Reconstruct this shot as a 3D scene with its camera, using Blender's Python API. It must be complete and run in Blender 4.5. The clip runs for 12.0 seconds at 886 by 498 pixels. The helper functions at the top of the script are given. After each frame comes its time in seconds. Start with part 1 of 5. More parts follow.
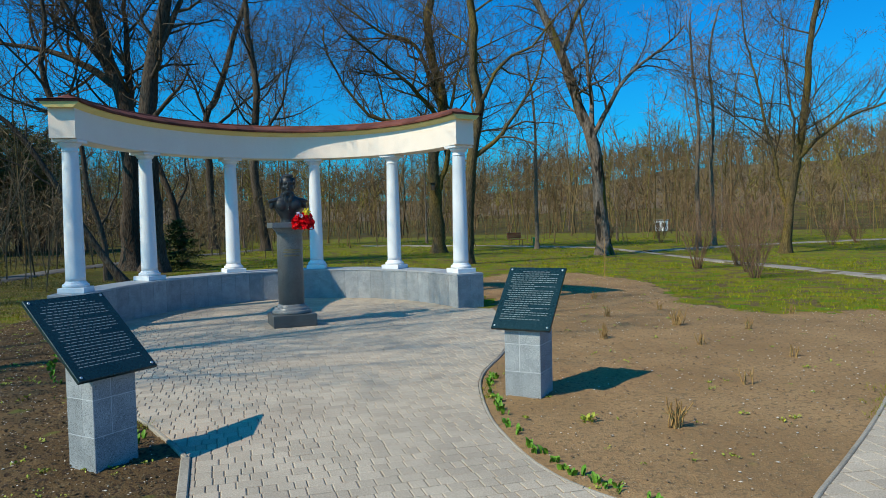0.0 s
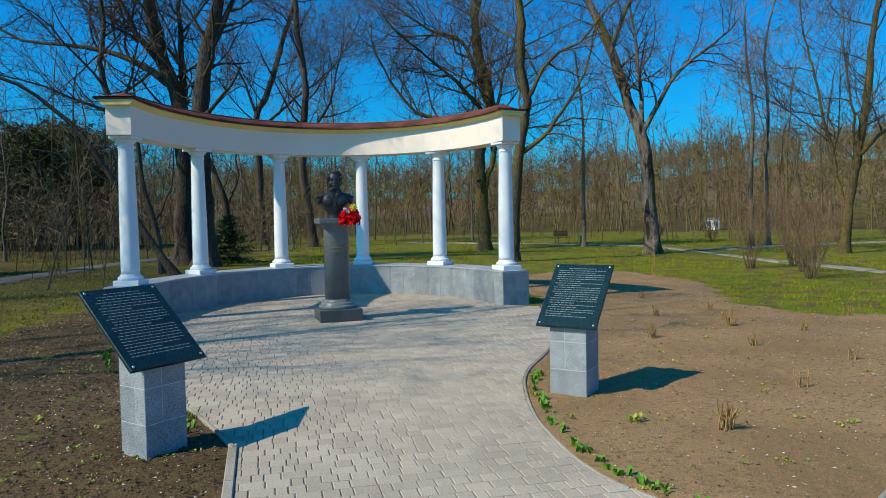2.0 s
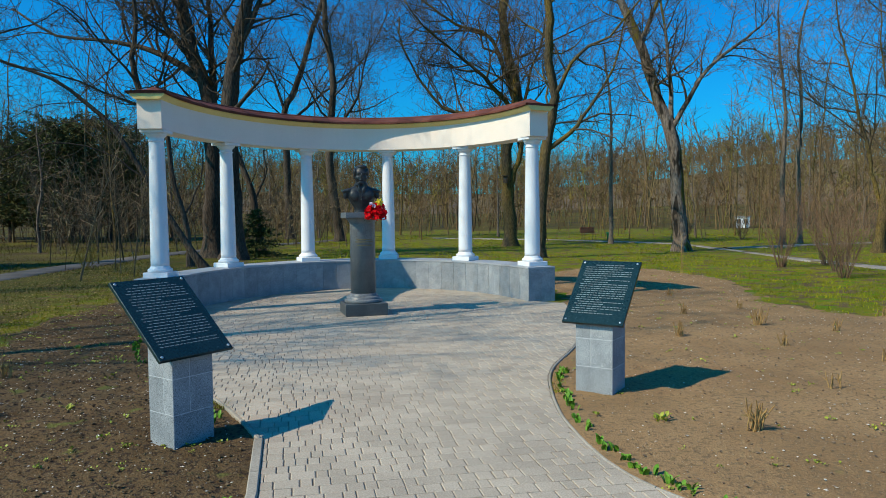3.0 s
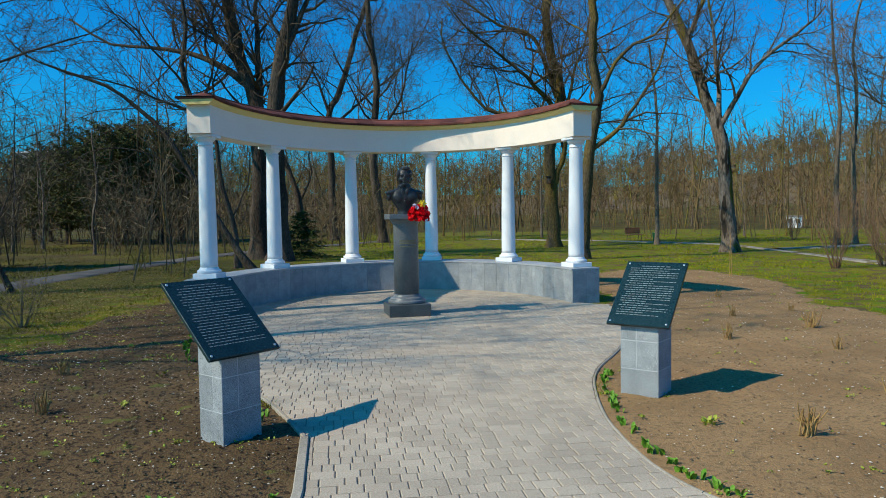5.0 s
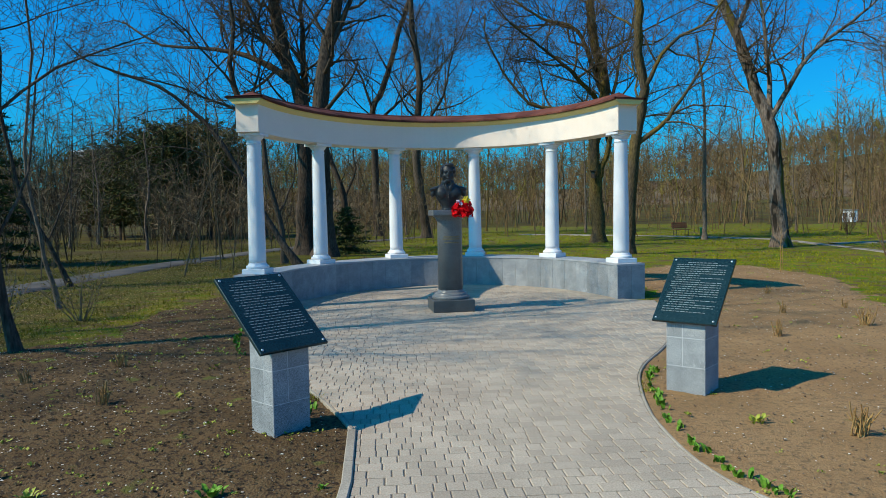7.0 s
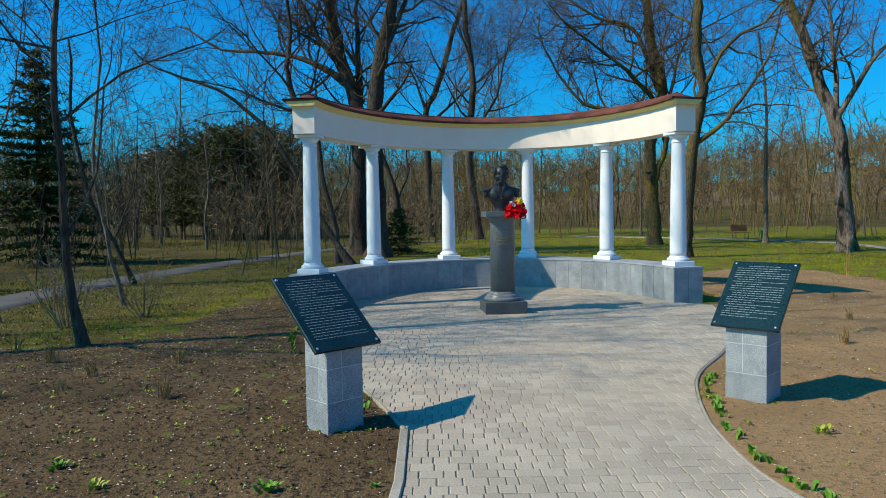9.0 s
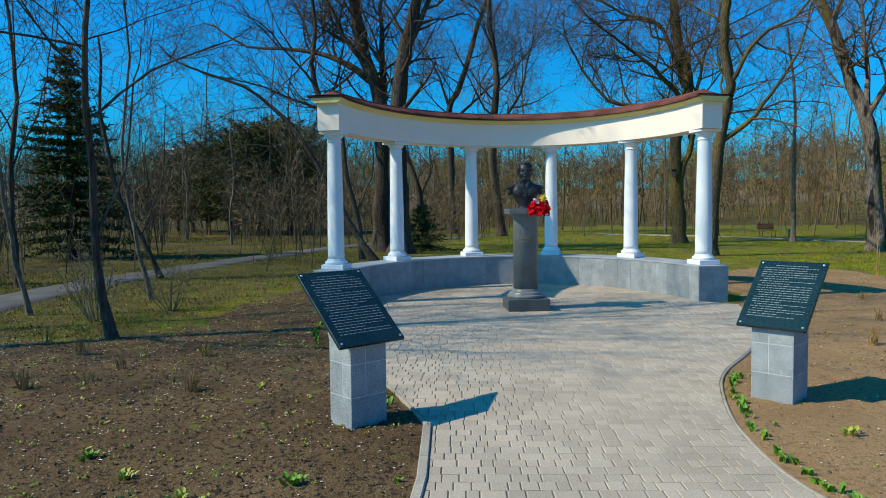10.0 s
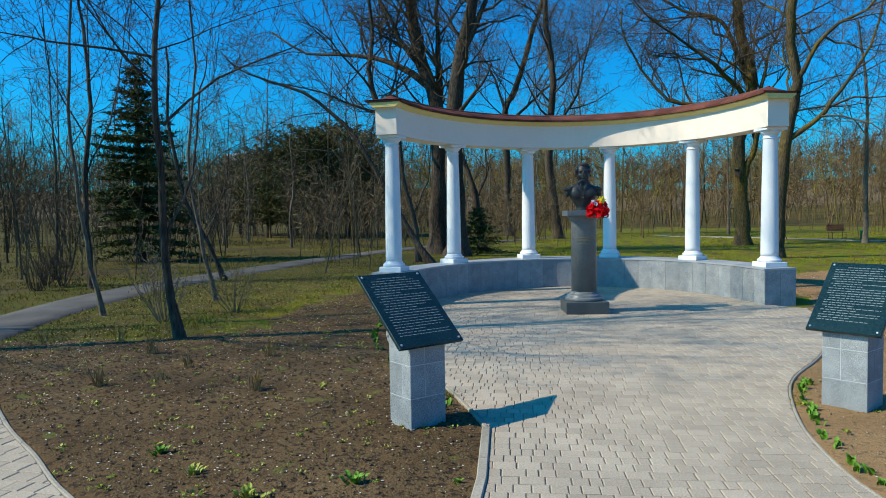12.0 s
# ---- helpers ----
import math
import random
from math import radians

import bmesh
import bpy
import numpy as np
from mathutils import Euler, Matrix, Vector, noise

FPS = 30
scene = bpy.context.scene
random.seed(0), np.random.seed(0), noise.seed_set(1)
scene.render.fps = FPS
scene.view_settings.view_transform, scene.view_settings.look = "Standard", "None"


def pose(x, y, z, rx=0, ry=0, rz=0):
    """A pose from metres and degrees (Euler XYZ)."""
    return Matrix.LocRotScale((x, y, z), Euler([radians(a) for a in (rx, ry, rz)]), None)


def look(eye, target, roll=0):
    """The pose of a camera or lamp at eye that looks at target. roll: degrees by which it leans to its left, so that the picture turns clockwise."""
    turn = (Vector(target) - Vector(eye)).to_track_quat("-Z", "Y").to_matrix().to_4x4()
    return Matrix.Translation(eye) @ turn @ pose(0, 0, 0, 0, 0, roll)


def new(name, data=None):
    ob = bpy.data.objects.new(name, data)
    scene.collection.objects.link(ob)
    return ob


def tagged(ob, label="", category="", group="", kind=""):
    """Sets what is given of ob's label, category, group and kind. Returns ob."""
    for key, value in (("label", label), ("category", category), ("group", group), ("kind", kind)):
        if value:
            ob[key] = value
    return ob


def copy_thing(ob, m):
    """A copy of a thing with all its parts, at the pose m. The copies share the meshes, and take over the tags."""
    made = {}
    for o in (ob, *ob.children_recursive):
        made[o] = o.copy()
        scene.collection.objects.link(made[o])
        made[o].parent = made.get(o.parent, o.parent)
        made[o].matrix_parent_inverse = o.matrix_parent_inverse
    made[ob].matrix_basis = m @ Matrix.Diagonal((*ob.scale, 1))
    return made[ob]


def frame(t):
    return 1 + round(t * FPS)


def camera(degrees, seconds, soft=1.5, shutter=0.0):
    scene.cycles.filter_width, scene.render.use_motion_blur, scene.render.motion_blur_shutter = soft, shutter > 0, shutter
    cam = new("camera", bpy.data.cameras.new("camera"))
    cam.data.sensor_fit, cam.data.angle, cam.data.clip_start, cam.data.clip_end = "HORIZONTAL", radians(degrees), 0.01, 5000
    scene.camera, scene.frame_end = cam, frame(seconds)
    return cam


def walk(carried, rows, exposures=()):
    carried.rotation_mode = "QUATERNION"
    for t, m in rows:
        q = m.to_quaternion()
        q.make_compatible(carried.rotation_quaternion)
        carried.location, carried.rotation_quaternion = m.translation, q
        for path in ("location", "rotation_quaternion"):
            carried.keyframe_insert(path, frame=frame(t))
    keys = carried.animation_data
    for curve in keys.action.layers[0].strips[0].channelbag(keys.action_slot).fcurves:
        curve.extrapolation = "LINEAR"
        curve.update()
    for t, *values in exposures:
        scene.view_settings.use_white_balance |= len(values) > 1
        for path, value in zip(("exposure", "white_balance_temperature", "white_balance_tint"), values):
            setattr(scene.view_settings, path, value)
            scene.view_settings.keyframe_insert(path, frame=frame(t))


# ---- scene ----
cam = camera(64.0, 12.0, soft=0.95)

PATH = [
    (0.0, look((0.010, 0.016, 1.714), (1.067, 5.917, 1.459), -1.33)),
    (0.5, look((0.013, 0.018, 1.711), (0.986, 5.934, 1.461), -1.24)),
    (1.0, look((0.013, 0.026, 1.710), (0.899, 5.954, 1.447), -1.12)),
    (1.5, look((0.020, 0.031, 1.702), (0.808, 5.973, 1.436), -1.09)),
    (2.0, look((0.020, 0.042, 1.694), (0.694, 5.998, 1.426), -1.03)),
    (2.5, look((0.018, 0.053, 1.690), (0.585, 6.019, 1.400), -0.70)),
    (3.0, look((0.018, 0.059, 1.687), (0.477, 6.034, 1.385), -0.58)),
    (5.0, look((0.017, 0.043, 1.688), (0.113, 6.036, 1.400), -0.85)),
    (5.5, look((0.014, 0.017, 1.695), (0.014, 6.011, 1.416), -0.80)),
    (6.0, look((0.009, 0.004, 1.694), (-0.079, 5.997, 1.414), -0.87)),
    (6.5, look((0.007, -0.014, 1.701), (-0.177, 5.976, 1.403), -1.05)),
    (7.0, look((0.004, -0.019, 1.704), (-0.263, 5.966, 1.381), -1.09)),
    (9.0, look((-0.008, -0.016, 1.704), (-0.712, 5.935, 1.399), -0.88)),
    (9.5, look((-0.016, -0.027, 1.706), (-0.799, 5.913, 1.383), -0.88)),
    (10.0, look((-0.018, -0.036, 1.709), (-0.909, 5.888, 1.377), -0.58)),
    (10.5, look((-0.026, -0.034, 1.703), (-1.021, 5.874, 1.388), -0.48)),
    (11.0, look((-0.025, -0.042, 1.703), (-1.143, 5.844, 1.391), -0.45)),
    (11.5, look((-0.032, -0.057, 1.706), (-1.274, 5.804, 1.394), -0.61)),
    (12.0, look((-0.038, -0.062, 1.706), (-1.391, 5.775, 1.403), -0.91)),
]
walk(cam, PATH, ((0.0, 0.0), (7.0, 0.0), (12.0, 0.14)))

# world and sun
SUN_TO = Vector((0.98, 0.43, -1.0))          # the way the light travels
world = bpy.data.worlds.new("world")
scene.world = world
world.use_nodes = True
wt = world.node_tree
sky = wt.nodes.new("ShaderNodeTexSky")
sky.sky_type = 'NISHITA'
sky.sun_disc = False
sky.sun_elevation = radians(43.0)
sky.sun_rotation = math.atan2(-SUN_TO.x, -SUN_TO.y)
sky.air_density = 1.0
sky.dust_density = 1.6
sky.ozone_density = 4.0
deep = wt.nodes.new("ShaderNodeHueSaturation")
deep.inputs["Saturation"].default_value = 1.25
deep.inputs["Value"].default_value = 1.0
wt.links.new(sky.outputs[0], deep.inputs["Color"])
tint = wt.nodes.new("ShaderNodeMix")          # the clear, deep azure of this day
tint.data_type, tint.blend_type = 'RGBA', 'MULTIPLY'
tint.inputs[0].default_value = 1.0
tint.inputs[7].default_value = (0.06, 1.08, 1.52, 1)
wt.links.new(deep.outputs[0], tint.inputs[6])
wt.links.new(tint.outputs[2], wt.nodes["Background"].inputs["Color"])
wt.nodes["Background"].inputs["Strength"].default_value = 0.110
sun = new("sun", bpy.data.lights.new("sun", 'SUN'))
sun.data.energy = 4.5
sun.data.angle = radians(0.53)
sun.data.color = (1.0, 0.885, 0.67)
sun.matrix_world = look((0, 0, 30), Vector((0, 0, 30)) + SUN_TO)
scene.view_settings.exposure = 0.0

# ---- materials ----
def material(name, a, b, scale=3.0, fine=60.0, rough=0.8, bump=0.3, dist=0.01, metal=0.0, rnd=0.0, island=0.0,
             specks=(), stretch=(1, 1, 1), local=False, spec=0.5, amp=0.25):
    """Two colours mixed at a coarse scale, grained at a fine one; specks: (colour, scale, threshold)."""
    m = bpy.data.materials.new(name)
    m.use_nodes = True
    n, l = m.node_tree.nodes, m.node_tree.links
    bs = n["Principled BSDF"]
    if local:
        co = n.new("ShaderNodeTexCoord").outputs["Object"]
    else:
        co = n.new("ShaderNodeNewGeometry").outputs["Position"]
    if stretch != (1, 1, 1):
        mp = n.new("ShaderNodeMapping")
        mp.inputs["Scale"].default_value = stretch
        l.new(co, mp.inputs["Vector"])
        co = mp.outputs[0]

    def tex(s, detail=4.0):
        t = n.new("ShaderNodeTexNoise")
        t.inputs["Scale"].default_value = s
        t.inputs["Detail"].default_value = detail
        l.new(co, t.inputs["Vector"])
        return t.outputs["Fac"]

    def mix(f, c1, c2, blend='MIX'):
        x = n.new("ShaderNodeMix")
        x.data_type, x.blend_type = 'RGBA', blend
        for sock, v in ((x.inputs[0], f), (x.inputs[6], c1), (x.inputs[7], c2)):
            if hasattr(v, "is_output"):
                l.new(v, sock)
            elif isinstance(v, (int, float)):
                sock.default_value = v
            else:
                sock.default_value = (*v, 1)
        return x.outputs[2]

    def remap(v, lo, hi, to0=0.0, to1=1.0):
        r = n.new("ShaderNodeMapRange")
        r.inputs[1].default_value, r.inputs[2].default_value = lo, hi
        r.inputs[3].default_value, r.inputs[4].default_value = to0, to1
        l.new(v, r.inputs[0])
        return r.outputs[0]

    coarse, grain = tex(scale), tex(fine, 6.0)
    col = mix(remap(coarse, 0.35, 0.65), a, b)
    shade = remap(grain, 0.3, 0.7, 1 - amp, 1 + 0.85 * amp)
    comb = n.new("ShaderNodeCombineColor")
    for i in range(3):
        l.new(shade, comb.inputs[i])
    col = mix(1.0, col, comb.outputs[0], 'MULTIPLY')
    for c, s, th in specks:
        col = mix(remap(tex(s, 2.0), th, th + 0.06), col, c)
    if rnd or island:
        src = n.new("ShaderNodeObjectInfo").outputs["Random"] if rnd else n.new("ShaderNodeNewGeometry").outputs["Random Per Island"]
        k = rnd or island
        v = remap(src, 0, 1, 1 - k, 1 + k)
        cc = n.new("ShaderNodeCombineColor")
        for i in range(3):
            l.new(v, cc.inputs[i])
        col = mix(1.0, col, cc.outputs[0], 'MULTIPLY')
    l.new(col, bs.inputs["Base Color"])
    rr = remap(grain, 0.2, 0.8, max(rough - 0.12, 0.03), min(rough + 0.1, 1.0))
    l.new(rr, bs.inputs["Roughness"])
    bs.inputs["Metallic"].default_value = metal
    bs.inputs["Specular IOR Level"].default_value = spec
    if bump:
        bp = n.new("ShaderNodeBump")
        bp.inputs["Strength"].default_value = bump
        bp.inputs["Distance"].default_value = dist
        l.new(grain, bp.inputs["Height"])
        l.new(bp.outputs[0], bs.inputs["Normal"])
    return m


M_PAVER = material("concrete_paver", (0.385, 0.322, 0.252), (0.455, 0.382, 0.298), 1.3, 90, 0.9, 0.35, 0.004, island=0.10, spec=0.12)
M_PAVER_PIECE = material("concrete_paver_piece", (0.385, 0.322, 0.252), (0.455, 0.382, 0.298), 1.3, 90, 0.9, 0.35, 0.004, rnd=0.10, spec=0.12)
M_JOINT = material("sand_joint", (0.23, 0.19, 0.145), (0.28, 0.235, 0.18), 2, 120, 0.95, 0.4, spec=0.12)
M_KERB = material("concrete_kerb", (0.30, 0.265, 0.215), (0.38, 0.335, 0.275), 2, 80, 0.9, 0.4, 0.005, rnd=0.08, spec=0.12)
M_GRANITE = material("grey_granite", (0.26, 0.278, 0.286), (0.355, 0.373, 0.382), 5.5, 160, 0.7, 0.08, 0.002, rnd=0.10, spec=0.15,
                     specks=(((0.115, 0.12, 0.125), 165, 0.565), ((0.50, 0.51, 0.52), 150, 0.60)), local=True)
M_GRANITE_TOP = material("grey_granite_coping", (0.35, 0.36, 0.37), (0.41, 0.42, 0.43), 1.5, 160, 0.55, 0.08, 0.002, rnd=0.05)
M_GROUT = material("grout", (0.50, 0.51, 0.52), (0.57, 0.58, 0.59), 3, 90, 0.9, 0.2)
M_DARKGRANITE = material("dark_granite", (0.165, 0.17, 0.168), (0.215, 0.22, 0.218), 4, 170, 0.42, 0.03, 0.001,
                         specks=(((0.03, 0.03, 0.03), 130, 0.56), ((0.30, 0.30, 0.28), 120, 0.63)), local=True)
M_PLINTH = material("black_granite", (0.066, 0.073, 0.073), (0.090, 0.098, 0.098), 4, 150, 0.4, 0.03, 0.001, specks=(((0.14, 0.15, 0.15), 110, 0.64),), local=True, spec=0.3)
M_BACKING = material("grey_slab_edge", (0.34, 0.33, 0.31), (0.42, 0.41, 0.39), 4, 90, 0.8, 0.1, spec=0.2)
M_BRONZE = material("dark_bronze", (0.040, 0.037, 0.035), (0.065, 0.060, 0.055), 8, 60, 0.48, 0.15, 0.004, metal=0.35)
M_WHITE = material("white_paint", (0.78, 0.79, 0.80), (0.83, 0.84, 0.85), 1.2, 45, 0.55, 0.04, 0.003, amp=0.03)
M_STUCCO = material("cream_stucco", (0.88, 0.75, 0.63), (0.92, 0.79, 0.67), 1.0, 70, 0.85, 0.12, 0.003, amp=0.05)
M_YELLOW = material("yellow_cornice", (0.82, 0.60, 0.20), (0.86, 0.65, 0.24), 1.5, 60, 0.75, 0.1, 0.003, amp=0.08)
M_ROOF = material("brown_roof_sheet", (0.11, 0.036, 0.024), (0.18, 0.064, 0.044), 2.0, 50, 0.7, 0.15, 0.004, rnd=0.3, spec=0.12)
M_PLAQUE = material("black_green_plaque", (0.006, 0.022, 0.024), (0.010, 0.030, 0.032), 3, 60, 0.22, 0.02, 0.001)
M_TEXT = material("engraved_text", (0.21, 0.25, 0.25), (0.27, 0.31, 0.31), 10, 90, 0.7, 0)
M_GOLD = material("gold_lettering", (0.24, 0.18, 0.10), (0.30, 0.23, 0.13), 10, 90, 0.45, 0, metal=0.5)
M_STEEL = material("steel_bolt", (0.6, 0.6, 0.6), (0.7, 0.7, 0.7), 10, 90, 0.3, 0, metal=0.9)
M_SOIL = material("dry_soil", (0.255, 0.154, 0.072), (0.335, 0.208, 0.100), 0.8, 70, 0.95, 0.8, 0.015,
                  specks=(((0.20, 0.130, 0.066), 22, 0.56), ((0.36, 0.27, 0.17), 60, 0.66), ((0.20, 0.17, 0.05), 2.2, 0.70)), spec=0.12)
M_SOIL_DARK = material("dark_soil", (0.094, 0.058, 0.027), (0.150, 0.096, 0.046), 0.9, 55, 0.95, 0.9, 0.02,
                       specks=(((0.048, 0.031, 0.019), 20, 0.54), ((0.19, 0.14, 0.085), 48, 0.65), ((0.12, 0.12, 0.03), 2.4, 0.66)), spec=0.12)
M_CLOD = material("soil_clod", (0.15, 0.10, 0.065), (0.21, 0.15, 0.10), 4, 60, 0.95, 0.5, island=0.3, spec=0.12)
M_CLOD_DARK = material("dark_soil_clod", (0.075, 0.050, 0.028), (0.16, 0.112, 0.062), 5, 60, 0.95, 0.5, island=0.4, spec=0.1)
M_CHIP = material("pale_chip", (0.52, 0.46, 0.38), (0.68, 0.62, 0.54), 4, 60, 0.9, 0.2, island=0.4, spec=0.12)
M_LAWN = material("lawn", (0.115, 0.140, 0.003), (0.205, 0.178, 0.010), 0.9, 35, 0.95, 0.8, 0.04,
                  specks=(((0.125, 0.085, 0.040), 1.6, 0.515), ((0.20, 0.145, 0.075), 14, 0.60), ((0.10, 0.175, 0.004), 2.3, 0.57)), spec=0.12)
M_BLADE = material("grass_blade", (0.145, 0.178, 0.003), (0.275, 0.250, 0.009), 1.3, 40, 0.8, 0, island=0.35, spec=0.12)


def thin_shaded_turf(m):
    """West of the colonnade the turf is thin and strewn with brown leaf mould; the trees' shade is put into its colour
    too.
    """
    n, l = m.node_tree.nodes, m.node_tree.links
    base = n["Principled BSDF"].inputs["Base Color"]
    was = base.links[0].from_socket
    where = n.new("ShaderNodeSeparateXYZ")
    l.new(n.new("ShaderNodeNewGeometry").outputs["Position"], where.inputs[0])
    patch = n.new("ShaderNodeTexNoise")
    patch.inputs["Scale"].default_value, patch.inputs["Detail"].default_value = 0.9, 5.0
    l.new(n.new("ShaderNodeNewGeometry").outputs["Position"], patch.inputs["Vector"])
    shift = n.new("ShaderNodeMath")
    shift.operation = 'MULTIPLY_ADD'
    shift.inputs[1].default_value = 9.0
    l.new(patch.outputs["Fac"], shift.inputs[0])
    l.new(where.outputs["X"], shift.inputs[2])
    fac = n.new("ShaderNodeMapRange")
    fac.inputs[1].default_value, fac.inputs[2].default_value = 1.0, -3.0
    fac.inputs[3].default_value, fac.inputs[4].default_value = 0.0, 0.8
    l.new(shift.outputs[0], fac.inputs[0])
    x = n.new("ShaderNodeMix")
    x.data_type = 'RGBA'
    l.new(fac.outputs[0], x.inputs[0])
    l.new(was, x.inputs[6])
    # leaf-mould brown, deepened to stand in for the shade of the trees
    x.inputs[7].default_value = (0.072, 0.062, 0.014, 1)
    l.new(x.outputs[2], base)


thin_shaded_turf(M_LAWN)
thin_shaded_turf(M_BLADE)
M_ASPHALT = material("asphalt", (0.095, 0.088, 0.082), (0.14, 0.13, 0.12), 1.0, 70, 0.9, 0.4, 0.01, spec=0.12)
M_GRAVEL = material("gravel_path", (0.23, 0.20, 0.17), (0.33, 0.29, 0.25), 1.0, 50, 0.95, 0.5, 0.02, spec=0.12, specks=(((0.14, 0.11, 0.06), 1.4, 0.56),))
M_BARK = material("grey_brown_bark", (0.062, 0.046, 0.034), (0.115, 0.088, 0.066), 2.2, 30, 0.95, 1.0, 0.05, stretch=(1, 1, 0.2), spec=0.12, amp=0.6)
M_BARK_MOSS = material("mossy_bark", (0.085, 0.066, 0.045), (0.17, 0.115, 0.028), 1.6, 30, 0.95, 1.0, 0.05, stretch=(1, 1, 0.25), spec=0.12, amp=0.6)
M_BARK_PALE = material("pale_bark", (0.14, 0.106, 0.078), (0.215, 0.168, 0.125), 1.8, 30, 0.95, 1.0, 0.04, stretch=(1, 1, 0.22), spec=0.12, amp=0.5)
M_BARK_SCAR = material("scarred_bark", (0.12, 0.088, 0.062), (0.25, 0.20, 0.165), 1.5, 26, 0.95, 1.0, 0.06, stretch=(1, 1, 0.2), spec=0.12, amp=0.55,
                       specks=(((0.13, 0.10, 0.02), 1.7, 0.58), ((0.035, 0.028, 0.022), 4.5, 0.57)))
M_TWIG = material("brown_twig", (0.085, 0.060, 0.040), (0.13, 0.094, 0.060), 1.0, 20, 0.9, 0, spec=0.12)
M_TWIG_PALE = material("pale_twig", (0.20, 0.15, 0.10), (0.26, 0.195, 0.13), 1.0, 20, 0.9, 0, spec=0.12)
M_WOODS = material("far_wood", (0.135, 0.084, 0.047), (0.20, 0.138, 0.060), 0.12, 8, 0.95, 0, island=0.35, spec=0.12)
M_THICKET = material("thicket_stem", (0.105, 0.075, 0.046), (0.185, 0.138, 0.08), 0.4, 12, 0.95, 0, island=0.45, spec=0.12)
M_RIDGE = material("ridge_twig", (0.19, 0.125, 0.092), (0.235, 0.165, 0.105), 0.08, 5, 0.95, 0, island=0.35, spec=0.1)
M_BUDS = material("yellow_green_buds", (0.17, 0.135, 0.030), (0.22, 0.175, 0.042), 0.4, 8, 0.9, 0, island=0.3, spec=0.12)
M_REDTWIG = material("russet_twig", (0.14, 0.082, 0.050), (0.21, 0.130, 0.080), 2, 30, 0.9, 0, island=0.3, spec=0.12)
M_HILL = material("wooded_hill", (0.12, 0.084, 0.055), (0.17, 0.125, 0.068), 0.06, 1.2, 0.95, 0.6, 0.5, spec=0.12)
M_FLOOR = material("woodland_floor", (0.075, 0.052, 0.026), (0.115, 0.100, 0.020), 0.22, 14, 0.95, 0.8, 0.05, spec=0.1)
M_LITTER = material("dry_leaf", (0.26, 0.17, 0.075), (0.38, 0.27, 0.13), 4, 40, 0.9, 0, island=0.4, spec=0.1)
M_NEEDLE = material("conifer_needles", (0.055, 0.080, 0.024), (0.12, 0.125, 0.042), 1.5, 30, 0.85, 0, island=0.4, spec=0.12)
M_NEEDLE_BROWN = material("pine_needles", (0.060, 0.078, 0.024), (0.13, 0.120, 0.045), 0.8, 20, 0.85, 0, island=0.4, spec=0.12)
M_LEAF = material("fresh_leaf", (0.085, 0.215, 0.016), (0.145, 0.285, 0.028), 8, 60, 0.5, 0, island=0.25, spec=0.2)
M_LEAF_YELLOW = material("yellow_green_leaf", (0.22, 0.28, 0.02), (0.33, 0.34, 0.03), 8, 60, 0.6, 0, island=0.25)
M_STUB = material("dry_stem", (0.25, 0.145, 0.055), (0.38, 0.235, 0.09), 8, 60, 0.9, 0, island=0.3, spec=0.12)
M_RED = material("red_petal", (0.70, 0.003, 0.006), (0.82, 0.006, 0.012), 12, 60, 0.6, 0, island=0.2, spec=0.12)
M_YPETAL = material("yellow_petal", (0.75, 0.55, 0.01), (0.85, 0.62, 0.02), 12, 60, 0.6, 0)
M_WPETAL = material("white_violet_petal", (0.6, 0.45, 0.62), (0.7, 0.6, 0.72), 12, 60, 0.6, 0)
M_PLASTER = material("pale_plaster", (0.25, 0.235, 0.22), (0.31, 0.295, 0.28), 0.5, 12, 0.9, 0.1)
M_GLASSDARK = material("dark_window_glass", (0.05, 0.06, 0.07), (0.07, 0.08, 0.09), 1, 10, 0.12, 0)
M_BENCHWOOD = material("red_brown_wood", (0.34, 0.11, 0.05), (0.42, 0.15, 0.075), 3, 40, 0.7, 0.3, rnd=0.1, spec=0.12)
M_BIN = material("green_plastic", (0.01, 0.16, 0.06), (0.015, 0.2, 0.08), 3, 40, 0.5, 0.05)
M_IRON = material("dark_iron", (0.03, 0.03, 0.03), (0.05, 0.05, 0.05), 3, 40, 0.6, 0.1, metal=0.6)

